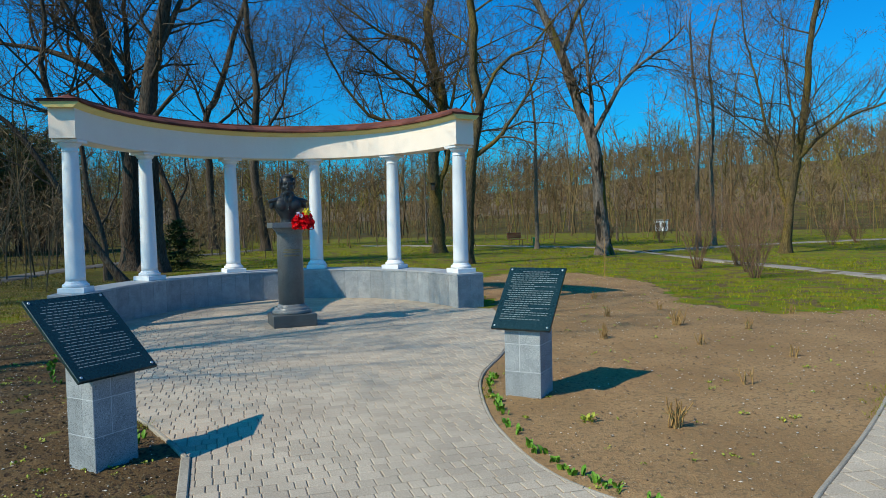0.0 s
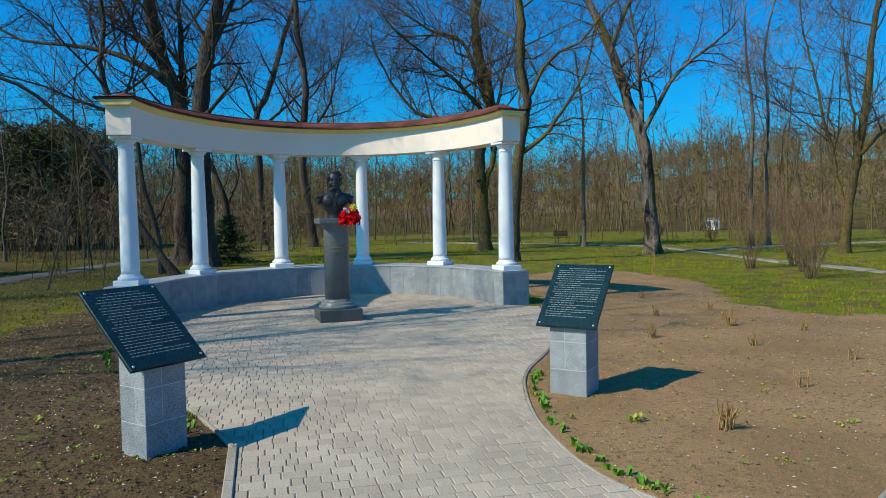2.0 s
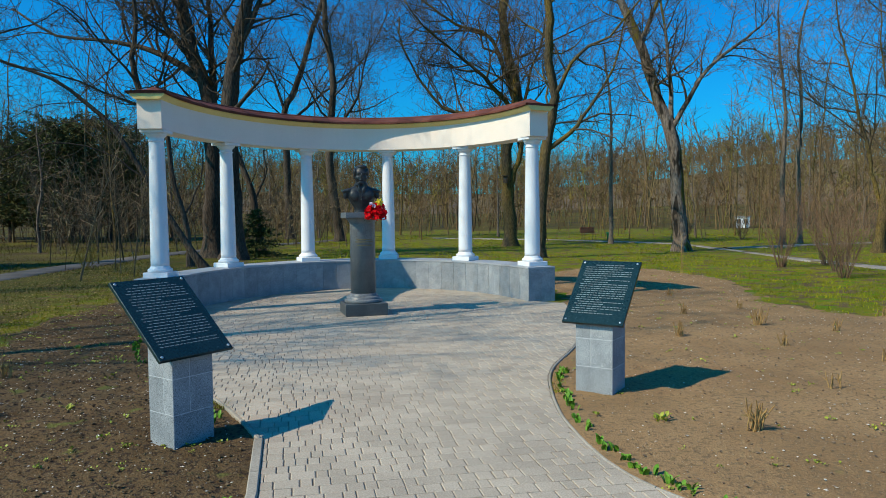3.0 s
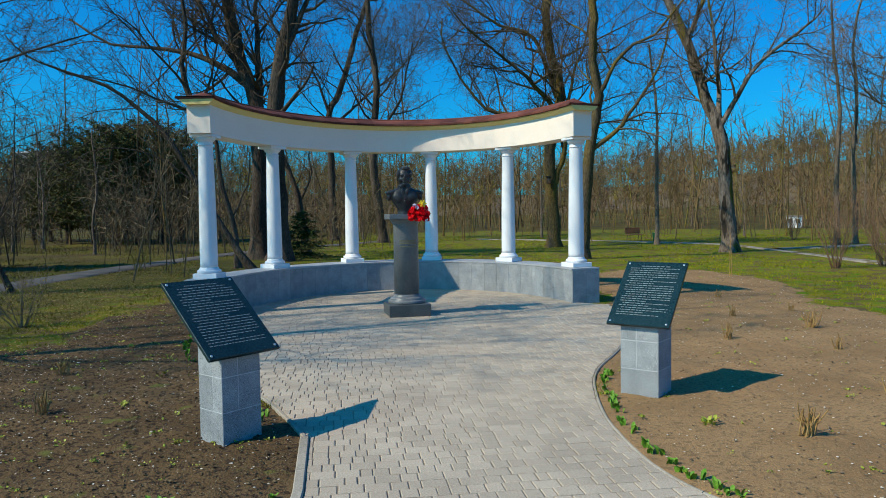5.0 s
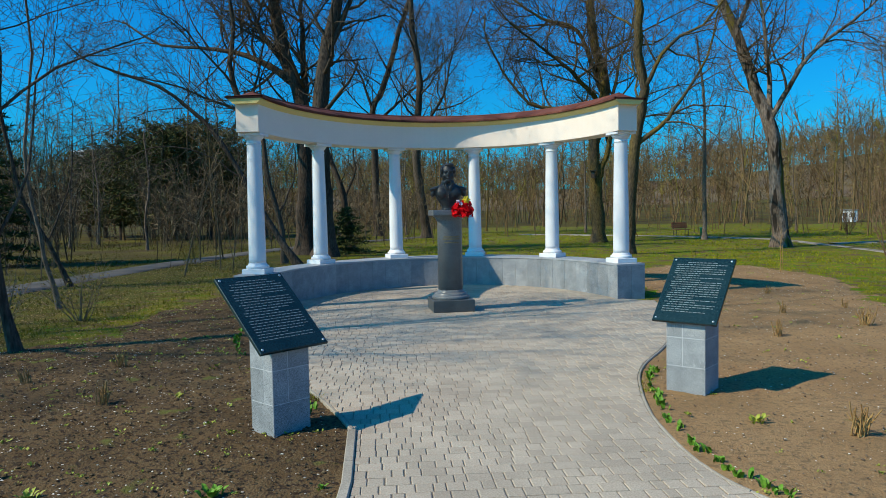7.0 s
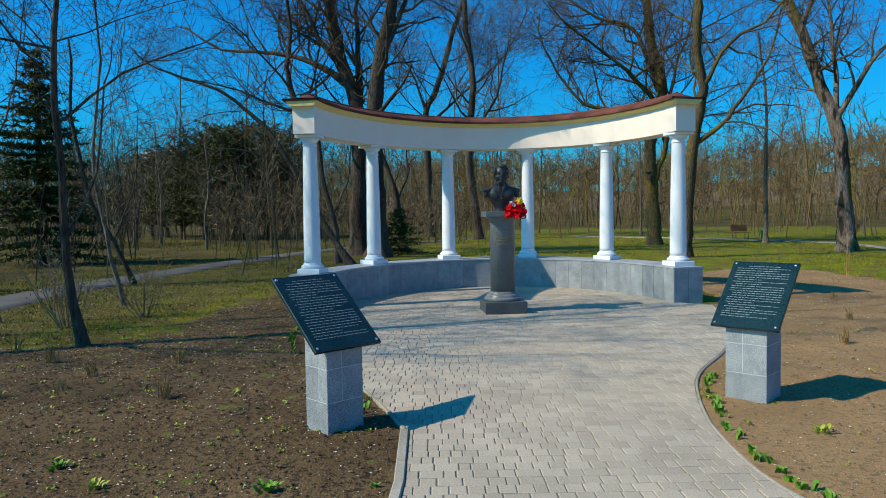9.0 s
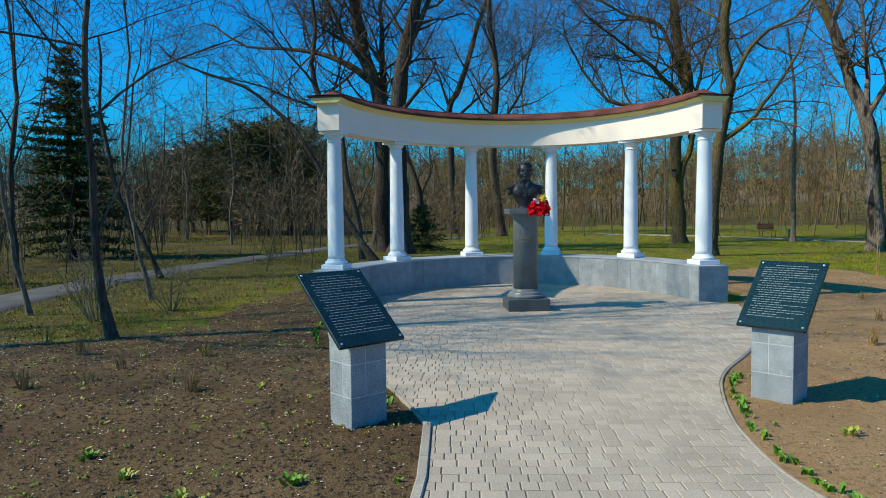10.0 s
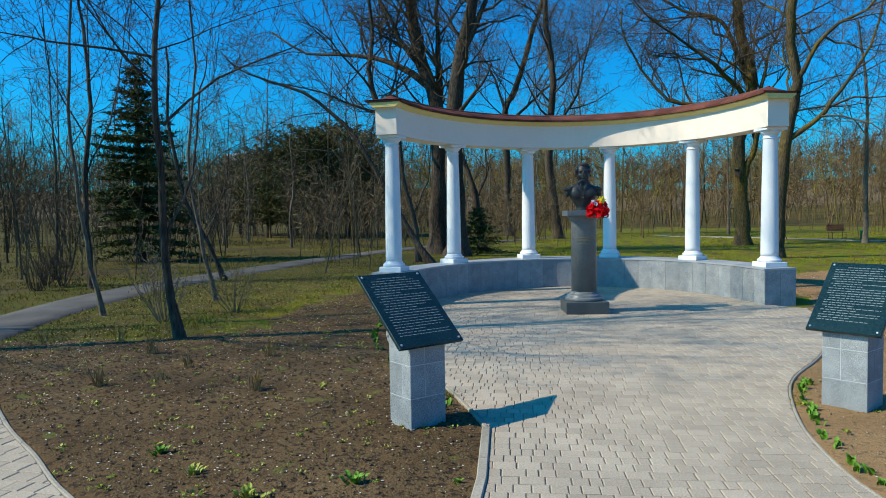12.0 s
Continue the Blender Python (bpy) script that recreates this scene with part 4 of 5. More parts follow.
def tree(base, trunk, limbs, r0, seed, bark, twig, label, last=4, many=(0.9, 2.4, 3.6, 6.0), top=2.0, rtop=0.45, up=0.10, group="", name="bare_tree", rmin=0.0036, limb=0.54):
    """A leafless tree: a trunk along the given points (from its foot), the given limbs, and branches that grow from both."""
    rng = random.Random(seed)
    tr = thing(name, pose(base[0], base[1], -0.05), label, "tree", group)
    gt, gc = Geo(), Geo()
    tp = [Vector(p) for p in trunk]
    end = (tp[-1] - tp[-2]).normalized()
    pts = bent(tp, rng, 0.45, 0.015)
    pts += polyline(pts[-1], end, top, 5, rng, 0.10, 0.10)[1:]
    n = len(pts)
    # root flare
    radii = [r0 * (1 - (1 - rtop) * (k / (n - 1))) * (1 + 0.55 * max(0, 1 - pts[k].z / 0.6) ** 2) for k in range(n)]
    gt.tube(pts, radii, 14)
    gt.v = [tuple(c + rng.gauss(0, 0.055 * r0) for c in v) for v in gt.v]      # knots and fissures
    kids = [[Vector(p) for p in l] for l in limbs]
    for l in kids:
        lp = bent(l, rng, 0.4, 0.03)
        lp += polyline(lp[-1], (lp[-1] - lp[-2]), top * 0.8 if r0 > 0.15 else 0.7, 4, rng, up, 0.14)[1:]
        h = min(max(l[0].z / max(pts[-1].z, 0.1), 0), 1)
        rr = r0 * (1 - (1 - rtop) * h) * (limb if r0 > 0.15 else 0.42)
        grow(gt, gc, lp, rr, rr * 0.22, 1, last, rng, many, 0.18, up, rmin)
    # further branches off the trunk
    length = pts[-1].z
    for k in range(int(many[0] * length)):
        t = 0.42 + 0.56 * (k + rng.random()) / max(1, int(many[0] * length))
        p, d = on_line(pts, min(t, 0.98))
        a = rng.uniform(0, 2 * math.pi)
        way = Vector((math.cos(a), math.sin(a), rng.uniform(0.25, 0.9)))
        rr = r0 * (1 - (1 - rtop) * t) * rng.uniform(0.20, 0.36)
        L = length * rng.uniform(0.16, 0.34)
        grow(gt, gc, polyline(p, way, L, 6, rng, up * 0.6, 0.15), rr, rr * 0.25, 1, last, rng, many, 0.15, up, rmin)
    part("trunk", gt, bark, tr, smooth=True)
    part("crown", gc, twig, tr)
    return tr


# the great trees round the colonnade
tree((-7.05, 29.13), [(0.00, 0.00, 0.00), (0.12, 0.00, 2.82), (0.16, 0.00, 5.0), (0.02, 0.00, 6.5), (-0.53, 0.00, 8.0), (-0.85, 0.00, 9.6)],
     [[(0.14, 0.00, 5.3), (0.20, 0.05, 7.0), (0.12, 0.08, 8.5), (0.13, 0.10, 10.5)], [(-0.40, 0.00, 7.7), (-1.10, -0.50, 8.6), (-1.60, -0.80, 9.7)],
      [(0.10, -0.10, 4.7), (-1.3, -0.5, 5.4), (-2.5, -0.9, 6.9), (-2.3, -1.1, 9.2)], [(-0.10, 0.00, 7.0), (-1.5, 0.5, 8.0), (-2.9, 0.9, 8.6), (-4.6, 1.0, 8.9)]],
     0.40, 21, M_BARK, M_TWIG, "old multi-stemmed bare tree with dark fissured bark", top=5.0, many=(0.7, 2.2, 3.8, 7.0), rmin=0.0045, limb=0.62)
tree((-5.89, 27.77), [(0.00, 0.00, 0.00), (-0.03, -0.21, 3.50), (0.00, -0.35, 5.67), (0.22, -0.40, 7.38), (0.55, -0.42, 8.84), (0.74, -0.44, 9.59)],
     [[(0.34, -0.43, 7.79), (1.08, -0.36, 9.41), (1.45, -0.18, 10.90)]], 0.408, 22, M_BARK, M_TWIG, "tall dark bare trunk leaning slightly", top=4.9, many=(0.7, 2.2, 3.8, 7.0), rmin=0.0044)
tree((-6.99, 51.28), [(0.00, -0.00, 0.00), (-0.05, -0.32, 5.08), (-0.10, -0.56, 8.97), (0.39, -0.56, 9.95), (1.05, -0.59, 11.56), (1.76, -0.68, 13.91), (2.73, -0.78, 16.74)],
     [[(-0.10, -0.56, 8.97), (-0.87, -0.84, 11.40), (-1.63, -1.06, 12.88)], [(0.10, -0.48, 8.10), (2.33, -0.39, 10.04), (4.87, -0.46, 12.07), (6.07, -0.58, 13.55)]],
     0.286, 23, M_BARK, M_TWIG, "bare tree with a wide forked crown", top=3.8, many=(0.8, 2.3, 4.0, 8.0), rmin=0.0054)
tree((-3.10, 45.26), [(0.07, -0.00, 0.00), (-0.33, -0.25, 3.49), (-0.48, -0.38, 5.14), (-0.32, -0.52, 7.62), (-0.16, -0.65, 9.87), (-0.47, -0.86, 12.87)],
     [[(-0.33, -0.42, 6.60), (1.31, -0.49, 8.93), (1.66, -0.59, 10.59)]], 0.299, 24, M_BARK, M_TWIG, "slim bare tree with a curved stem", top=2.9, many=(0.9, 2.2, 3.3, 5.2), rmin=0.0053)
tree((6.29, 36.12), [(0.00, -0.00, 0.00), (-0.17, -0.13, 2.99), (-0.24, -0.22, 4.92), (0.28, -0.44, 7.53), (-0.21, -0.48, 9.78), (-0.44, -0.54, 11.65), (-0.25, -0.62, 12.67)],
     [[(0.10, -0.41, 7.53), (-1.06, -0.39, 10.47), (-2.78, -0.29, 11.16), (-4.63, -0.33, 12.46)], [(-0.24, -0.22, 4.92), (-1.49, -0.14, 6.52), (-3.39, -0.04, 7.05), (-4.74, -0.13, 8.58)],
      [(-0.05, -0.15, 2.99), (0.59, -0.40, 5.44), (0.61, -0.48, 7.00), (1.09, -0.38, 9.13)], [(0.16, -0.35, 6.79), (-1.80, -1.44, 8.61), (-3.38, -2.14, 9.66)]],
     0.336, 25, M_BARK_MOSS, M_TWIG, "old bare tree with mossy split trunk", top=3.9, many=(0.9, 2.4, 4.2, 8.4), rmin=0.0047)
tree((5.64, 26.38), [(0.00, 0.00, 0.00), (0.19, -0.24, 3.65), (0.52, -0.45, 5.95), (0.29, -0.45, 7.23), (0.35, -0.54, 8.73), (0.19, -0.55, 9.73)],
     [[(0.32, -0.29, 4.04), (1.32, -0.61, 4.90), (2.18, -0.99, 6.26)], [(0.51, -0.46, 5.95), (1.33, -0.76, 7.43), (2.41, -1.16, 7.99)]],
     0.230, 26, M_BARK_MOSS, M_TWIG, "slender bare tree with yellow lichen on its bark", top=3.6, many=(0.6, 2.2, 4.0, 8.0), rmin=0.0043)
tree((12.44, 29.30), [(0.00, 0.00, 0.00), (-0.22, 0.00, 2.63), (-0.43, 0.00, 4.74), (-1.02, 0.22, 6.56), (-1.70, 0.43, 8.84), (-2.53, 0.69, 10.81)],
     [[(-0.44, -0.02, 5.16), (0.26, -0.50, 6.75), (0.99, -0.99, 7.83), (1.91, -1.67, 8.56)], [(-0.44, -0.03, 5.28), (-0.64, -0.05, 7.71), (-0.91, -0.02, 10.08)],
      [(-1.70, 0.43, 8.84), (-1.04, 0.02, 10.52), (-0.40, -0.37, 11.73)]],
     0.312, 27, M_BARK_SCAR, M_TWIG, "large bare tree with a scarred pale trunk", top=1.6, rtop=0.4, many=(1.0, 2.9, 4.2, 8.4), rmin=0.0043)
tree((19.06, 26.29), [(0.00, -0.00, 0.00), (0.12, -0.25, 2.46), (0.27, -0.49, 4.17), (0.40, -0.73, 6.06), (0.43, -0.87, 7.83)],
     [[(0.27, -0.47, 3.83), (0.70, -1.01, 4.56), (1.38, -1.87, 5.33), (1.96, -2.64, 5.64)], [(0.06, -0.14, 1.46), (-0.43, 0.24, 4.36), (-0.86, 0.55, 6.96), (-1.20, 0.79, 8.76)],
      [(0.12, -0.25, 2.46), (0.16, -0.38, 4.52), (-0.03, -0.30, 6.81)]], 0.198, 28, M_BARK_MOSS, M_TWIG, "bare tree with several upright stems", top=3.4, many=(0.9, 2.3, 4.0, 8.0), rmin=0.0041)
tree((-5.59, 22.55), [(0.00, 0.00, 0.00), (-0.42, -0.10, 0.6), (-1.08, -0.20, 1.75), (-1.64, -0.25, 2.75), (-2.49, -0.30, 4.25), (-3.33, -0.40, 5.15), (-4.18, -0.60, 5.8), (-5.30, -0.80, 6.2)],
     [[(-1.70, -0.25, 2.9), (-2.9, -0.5, 3.7), (-4.2, -0.8, 3.9), (-5.4, -1.0, 3.4)], [(-2.49, -0.30, 4.25), (-2.6, -0.2, 5.4), (-3.4, 0.0, 6.6)],
      [(-3.33, -0.40, 5.15), (-4.5, -0.7, 5.0), (-5.7, -0.9, 4.4)], [(-2.9, -0.3, 4.7), (-4.0, -0.6, 4.5), (-5.0, -0.9, 3.9)]], 0.115, 29, M_BARK, M_TWIG, "low bare tree arching far over to one side", top=1.9, rtop=0.1, many=(1.4, 2.8, 4.0, 6.6), up=0.02, rmin=0.0042)
# slender trees at the back of the lawn
tree((11.86, 37.06), [(0, 0, 0), (0.00, 0.00, 1.84), (-0.03, 0.00, 3.90), (0.00, 0.00, 6.25), (-0.15, 0.00, 8.29), (-0.38, 0.00, 9.89)],
     [[(0.00, 0.00, 4.20), (0.80, 0.00, 5.65), (1.10, 0.00, 7.11)], [(-0.03, 0.00, 5.08), (-0.83, 0.00, 6.40), (-1.27, 0.00, 7.72)], [(-0.03, 0.00, 6.25), (0.45, 0.00, 7.70), (0.56, 0.00, 8.86)]], 0.115, 37, M_BARK_PALE, M_TWIG, "slender bare tree with a pale broken top", top=0.6, many=(0.9, 2.2, 3.2, 4.0), rmin=0.007, rtop=0.25)
tree((19.47, 33.74), [(0, 0, 0), (0.01, 0.00, 1.63), (-0.03, 0.00, 3.96), (0.06, 0.00, 6.56), (-0.24, 0.00, 9.14), (-0.35, 0.00, 10.85)],
     [[(0.04, 0.00, 4.83), (-0.51, 0.00, 6.85), (-0.74, 0.00, 8.85)]], 0.13, 38, M_BARK_PALE, M_TWIG_PALE, "tall thin bare tree behind russet shrubs", top=1.2, many=(1.3, 2.2, 3.0, 3.6), rmin=0.007, rtop=0.2)
tree((20.75, 34.39), [(0, 0, 0), (-0.02, 0.00, 1.91), (-0.16, 0.00, 4.29), (-0.01, 0.00, 6.95), (-0.22, 0.00, 9.59), (0.02, 0.00, 11.35)],
     [[(0.04, 0.00, 4.88), (-0.53, 0.00, 6.95), (-0.77, 0.00, 9.00)]], 0.13, 39, M_BARK_PALE, M_TWIG_PALE, "tall thin bare tree behind russet shrubs", top=1.2, many=(1.3, 2.2, 3.0, 3.6), rmin=0.007, rtop=0.2)
tree((-5.44, 31.36), [(0, 0, 0), (-0.24, 0.00, 1.55), (-0.50, 0.00, 3.04), (-0.87, 0.00, 4.03)],
     [[(-0.39, 0.00, 2.29), (0.08, 0.00, 3.28), (0.22, 0.00, 4.14)]], 0.17, 40, M_BARK, M_TWIG, "dark crooked bare tree behind a small spruce", top=1.5, many=(1.0, 2.0, 2.6, 3.0), rmin=0.006, rtop=0.5)
# the young trees beside the dark flower bed
tree((-5.95, 8.82), [(0.00, -0.00, 0.00), (-0.09, -0.16, 1.19), (-0.08, -0.21, 2.37), (-0.08, -0.26, 3.22), (0.01, -0.26, 4.65)],
     [[(-0.03, -0.25, 3.93), (-0.47, -0.70, 3.98), (-0.91, -1.22, 3.99)], [(-0.09, -0.16, 1.21), (0.18, 0.04, 2.37), (0.37, 0.12, 3.55)], [(-0.06, -0.18, 3.02), (0.70, -0.04, 3.64), (1.40, 0.25, 3.96)]],
     0.062, 31, M_BARK, M_TWIG, "young bare tree with a thin dark stem", top=9.1, many=(1.9, 2.7, 3.0, 3.4), last=4, rmin=0.0035, rtop=0.2)
tree((-8.84, 10.86), [(0.00, 0.00, 0.00), (-0.12, -0.22, 1.37), (-0.17, -0.35, 2.56), (-0.18, -0.43, 3.64), (-0.07, -0.40, 5.42)],
     [[(-0.15, -0.33, 2.49), (-0.39, -0.68, 3.33)], [(-0.17, -0.38, 2.99), (0.13, -0.07, 3.75)]], 0.041, 32, M_BARK_PALE, M_TWIG, "young bare tree with a slender grey stem", top=3.5, many=(1.9, 2.8, 3.0, 2.9), rmin=0.0035, rtop=0.2)
tree((-7.90, 13.10), [(0.00, 0.00, 0.00), (-0.19, -0.25, 1.46), (-0.27, -0.41, 3.07), (-0.09, -0.36, 4.75)], [], 0.044, 33, M_BARK_PALE, M_TWIG, "tall thin bare tree with a leaning stem", top=6.3, many=(2.0, 2.8, 3.0, 2.9), rmin=0.0037, rtop=0.2)
tree((-10.11, 17.26), [(0.00, 0.00, 0.00), (-0.33, -0.35, 1.15), (-0.68, -0.71, 2.17), (-0.88, -0.96, 3.88)], [[(-0.33, -0.31, 1.18), (0.09, 0.09, 2.83), (0.19, 0.12, 4.35)]], 0.060, 34, M_BARK, M_TWIG, "dark bare tree leaning over the road verge", top=2.2, many=(1.2, 2.3, 2.6, 2.8), rmin=0.0039)
tree((-6.60, 24.42), [(0.00, 0.00, 0.00), (-0.13, -0.09, 1.67), (-0.43, -0.12, 2.63), (-0.63, -0.06, 4.30)], [[(-0.13, -0.10, 1.79), (0.35, 0.09, 2.88), (0.46, 0.02, 3.84)]], 0.102, 35, M_BARK, M_TWIG, "thin crooked bare tree", top=1.4, many=(1.2, 2.2, 2.4, 2.4), rmin=0.0043)

# thin tall trees beyond the park road
road_tree = tree((-12.6, 15.2), [(0, 0, 0), (-0.15, 0.05, 2.5), (0.05, 0.1, 5.0), (-0.1, 0.0, 7.5)],
     [[(-0.10, 0.05, 2.8), (0.7, 0.2, 4.6), (1.2, 0.1, 6.6)], [(0.0, 0.1, 3.6), (-0.9, -0.1, 5.4), (-1.3, 0.1, 7.4)], [(0.0, 0.1, 5.0), (0.5, -0.4, 6.6), (0.8, -0.5, 8.4)]],
     0.075, 46, M_BARK, M_TWIG, "thin tall bare tree beyond the park road", top=4.0, many=(1.2, 2.0, 2.4, 2.4), rmin=0.005, rtop=0.2, group="trees beyond the road")
for x, y, turn, size in ((-20.2, 22.6, 310, 0.8),):
    copy_thing(road_tree, pose(x, y, -0.05, 0, 0, turn) @ Matrix.Diagonal((size, size, size, 1)))

# the tall trees beside the walkway whose limbs shade the colonnade and the lawn
shade_tree = tree((-12.6, 5.6), [(0, 0, 0), (0.1, 0.05, 4.0), (0.0, 0.2, 8.0), (0.3, 0.3, 11.0), (0.2, 0.5, 14.0)],
     [[(0.05, 0.1, 6.5), (0.6, 1.6, 9.5), (0.8, 2.6, 12.5)], [(0.1, 0.2, 8.0), (1.2, -0.6, 10.5), (1.9, -1.2, 13.0)], [(0.2, 0.3, 10.0), (-0.8, 1.0, 12.5), (-1.0, 1.6, 15.0)],
      [(0.1, 0.2, 8.8), (2.0, 0.6, 10.2), (3.6, 0.9, 11.6)], [(0.1, 0.1, 7.2), (2.2, -0.9, 8.6), (4.4, -1.2, 9.6)]], 0.115, 36, M_BARK, M_TWIG, "tall old bare tree beside the park walkway", top=3.5, last=4, many=(0.5, 1.6, 2.2, 2.4), rmin=0.006, group="shade trees")
for x, y, turn, size in ((-19.0, 13.2, 190, 1.1), (-22.5, 17.5, 30, 1.1), (-21.5, 4.0, 300, 1.15)):
    copy_thing(shade_tree, pose(x, y, -0.05, 0, 0, turn) @ Matrix.Diagonal((size, size, size, 1)))

# thin woodland trees behind: a few kinds, each planted many times
KINDS = []
for k in range(7):
    rng = random.Random(100 + k)
    h = rng.uniform(4.5, 7.5)
    lean = rng.uniform(-0.5, 0.5)
    trunk = [(0, 0, 0), (lean * 0.3, 0.1, h * 0.33), (lean * 0.5, rng.uniform(-0.2, 0.2), h * 0.66), (lean, 0, h)]
    limbs = [[(lean * 0.3, 0.1, h * 0.35), (lean * 0.3 + rng.uniform(-1, 1), rng.uniform(-0.6, 0.6), h * 0.6), (lean * 0.3 + rng.uniform(-1.6, 1.6), 0, h * 0.85)] for _ in range(2 + k % 2)]
    KINDS.append(tree((60 + 4 * k, -40), trunk, limbs, rng.uniform(0.04, 0.085), 200 + k, (M_BARK_PALE, M_BARK_MOSS, M_WOODS)[k % 3], (M_TWIG_PALE, M_WOODS, M_WOODS)[k % 3],
                      "thin bare woodland tree with ascending branches", last=4, many=(0.9, 1.4, 1.4, 1.3), top=2.2, rmin=0.007, group="woodland trees"))
rng = random.Random(5)
spots = []
while len(spots) < 100:
    az, d = radians(rng.uniform(-52, 48)), rng.uniform(30, 90)
    x, y = d * math.sin(az), d * math.cos(az)
    if y < 21 or (abs(x) < 12 and y < 44) or any(math.hypot(x - a, y - b) < 2.2 for a, b in spots):
        continue
    if 10 < x < 21 and y < 42 or (x > 14 and d < 40):
        continue
    if x > 0 and rng.random() < 0.35:
        continue
    spots.append((x, y))
for i, (x, y) in enumerate(spots):
    s = rng.uniform(0.75, 1.25) * (0.66 + 0.007 * y)
    m = pose(x, y, -0.05, 0, 0, rng.uniform(0, 360)) @ Matrix.Diagonal((s, s, s * rng.uniform(0.9, 1.15), 1))
    if i < len(KINDS):
        KINDS[i].matrix_basis = m
    else:
        copy_thing(KINDS[i % len(KINDS)], m)


# far woods: one mass that nobody could count
def far_woods(name, n, d0, d1, h0, h1, mat, label, seed, twigs=22, rt=0.05, side=(-60, 58), forks=4, wide=0.00025):
    rng = np.random.RandomState(seed)
    g = Geo()
    for k in range(n):
        az = radians(rng.uniform(*side))
        d = d0 + (d1 - d0) * rng.uniform(0, 1) ** 0.8
        if d < 180 and -29.6 < math.degrees(az) < -25.2 and rng.uniform() < 0.8:
            continue
        x, y = d * math.sin(az), d * math.cos(az)
        z = float(hill(np.array(x), np.array(y))) - 0.1
        h = rng.uniform(h0, h1)
        away = d
        r = rt * rng.uniform(0.55, 1.4) * h / 8
        lines = []
        p, way = Vector((x, y, z)), Vector((rng.normal(0, 0.10), rng.normal(0, 0.10), 1)).normalized()
        trunk = [p]
        for _ in range(4):
            way = (way + Vector((rng.normal(0, 0.10), rng.normal(0, 0.10), 0.05))).normalized()
            p = p + way * (h / 4)
            trunk.append(p)
        g.tube(trunk, [r, r * 0.85, r * 0.65, r * 0.45, 0.008], 4)
        lines.append((trunk, 0.3))
        for _ in range(forks):
            t = rng.uniform(0.12, 0.75)
            p, d = on_line(trunk, t)
            a = rng.uniform(0, 2 * math.pi)
            way = (d + Vector((math.cos(a), math.sin(a), 0.2)) * rng.uniform(0.35, 0.9)).normalized()
            L = h * rng.uniform(0.25, 0.5) * (1.1 - 0.5 * t)
            limb = [p]
            for _i in range(3):
                way = (way + Vector((rng.normal(0, 0.18), rng.normal(0, 0.18), 0.12))).normalized()
                p = p + way * (L / 3)
                limb.append(p)
            rr = max(r * (1 - t) * 0.55, 0.008)
            g.tube(limb, [rr, rr * 0.75, rr * 0.5, 0.006], 3)
            lines.append((limb, 0.15))
        for j in range(twigs):
            line, lo = lines[rng.randint(len(lines))]
            p, d = on_line(line, rng.uniform(lo, 0.98))
            way = (d * 0.45 + Vector((rng.normal(0, 0.6), rng.normal(0, 0.6), rng.normal(0.2, 0.45)))).normalized()
            L = h * rng.uniform(0.06, 0.17)
            w = (0.003 + wide * away) * rng.uniform(0.8, 1.4)
            u = way.cross(Vector((rng.normal(0, 1), rng.normal(0, 1), rng.normal(0, 1)))).normalized() * w
            q = p + way * L
            k2 = p.lerp(q, 0.5) + Vector((rng.normal(0, 0.06), rng.normal(0, 0.06), 0.03)) * L
            g.add([tuple(p - u), tuple(p + u), tuple(k2 + u * 0.7), tuple(k2 - u * 0.7), tuple(q)], [(0, 1, 2, 3), (3, 2, 4)])
    return solo(name, g, mat, label, "woods", kind="stuff")


far_woods("woodland", 820, 63, 158, 7.7, 14.2, M_WOODS, "dense belt of bare brown woodland", 41, 85, 0.042, forks=5)
far_woods("woodland", 950, 150, 370, 10.9, 17.1, M_WOODS, "bare brown forest covering the far ridge", 42, 60, 0.06, forks=4)
far_woods("ridge_woodland", 500, 211, 348, 9.1, 15.3, M_RIDGE, "pinkish-brown bare crowns along the crest of the ridge", 47, 44, 0.05, (-10, 56), 4, 0.0005)
far_woods("budding_woodland", 200, 57, 132, 5.8, 13.6, M_BUDS, "thin woodland just coming into yellow-green bud", 43, 70, 0.03)
far_woods("undergrowth", 1000, 42, 114, 1.7, 6.0, M_WOODS, "tangle of bare saplings and undergrowth stems", 44, 26, 0.045, forks=3)
far_woods("thicket", 430, 21, 70, 2.0, 6.0, M_THICKET, "tangled thicket of bare stems beyond the road", 45, 34, 0.045, (-56, -18), 4)
far_woods("thicket", 620, 35, 84, 1.6, 5.0, M_THICKET, "low brown thicket in front of the woods", 46, 30, 0.045, (-36, -3), 4)


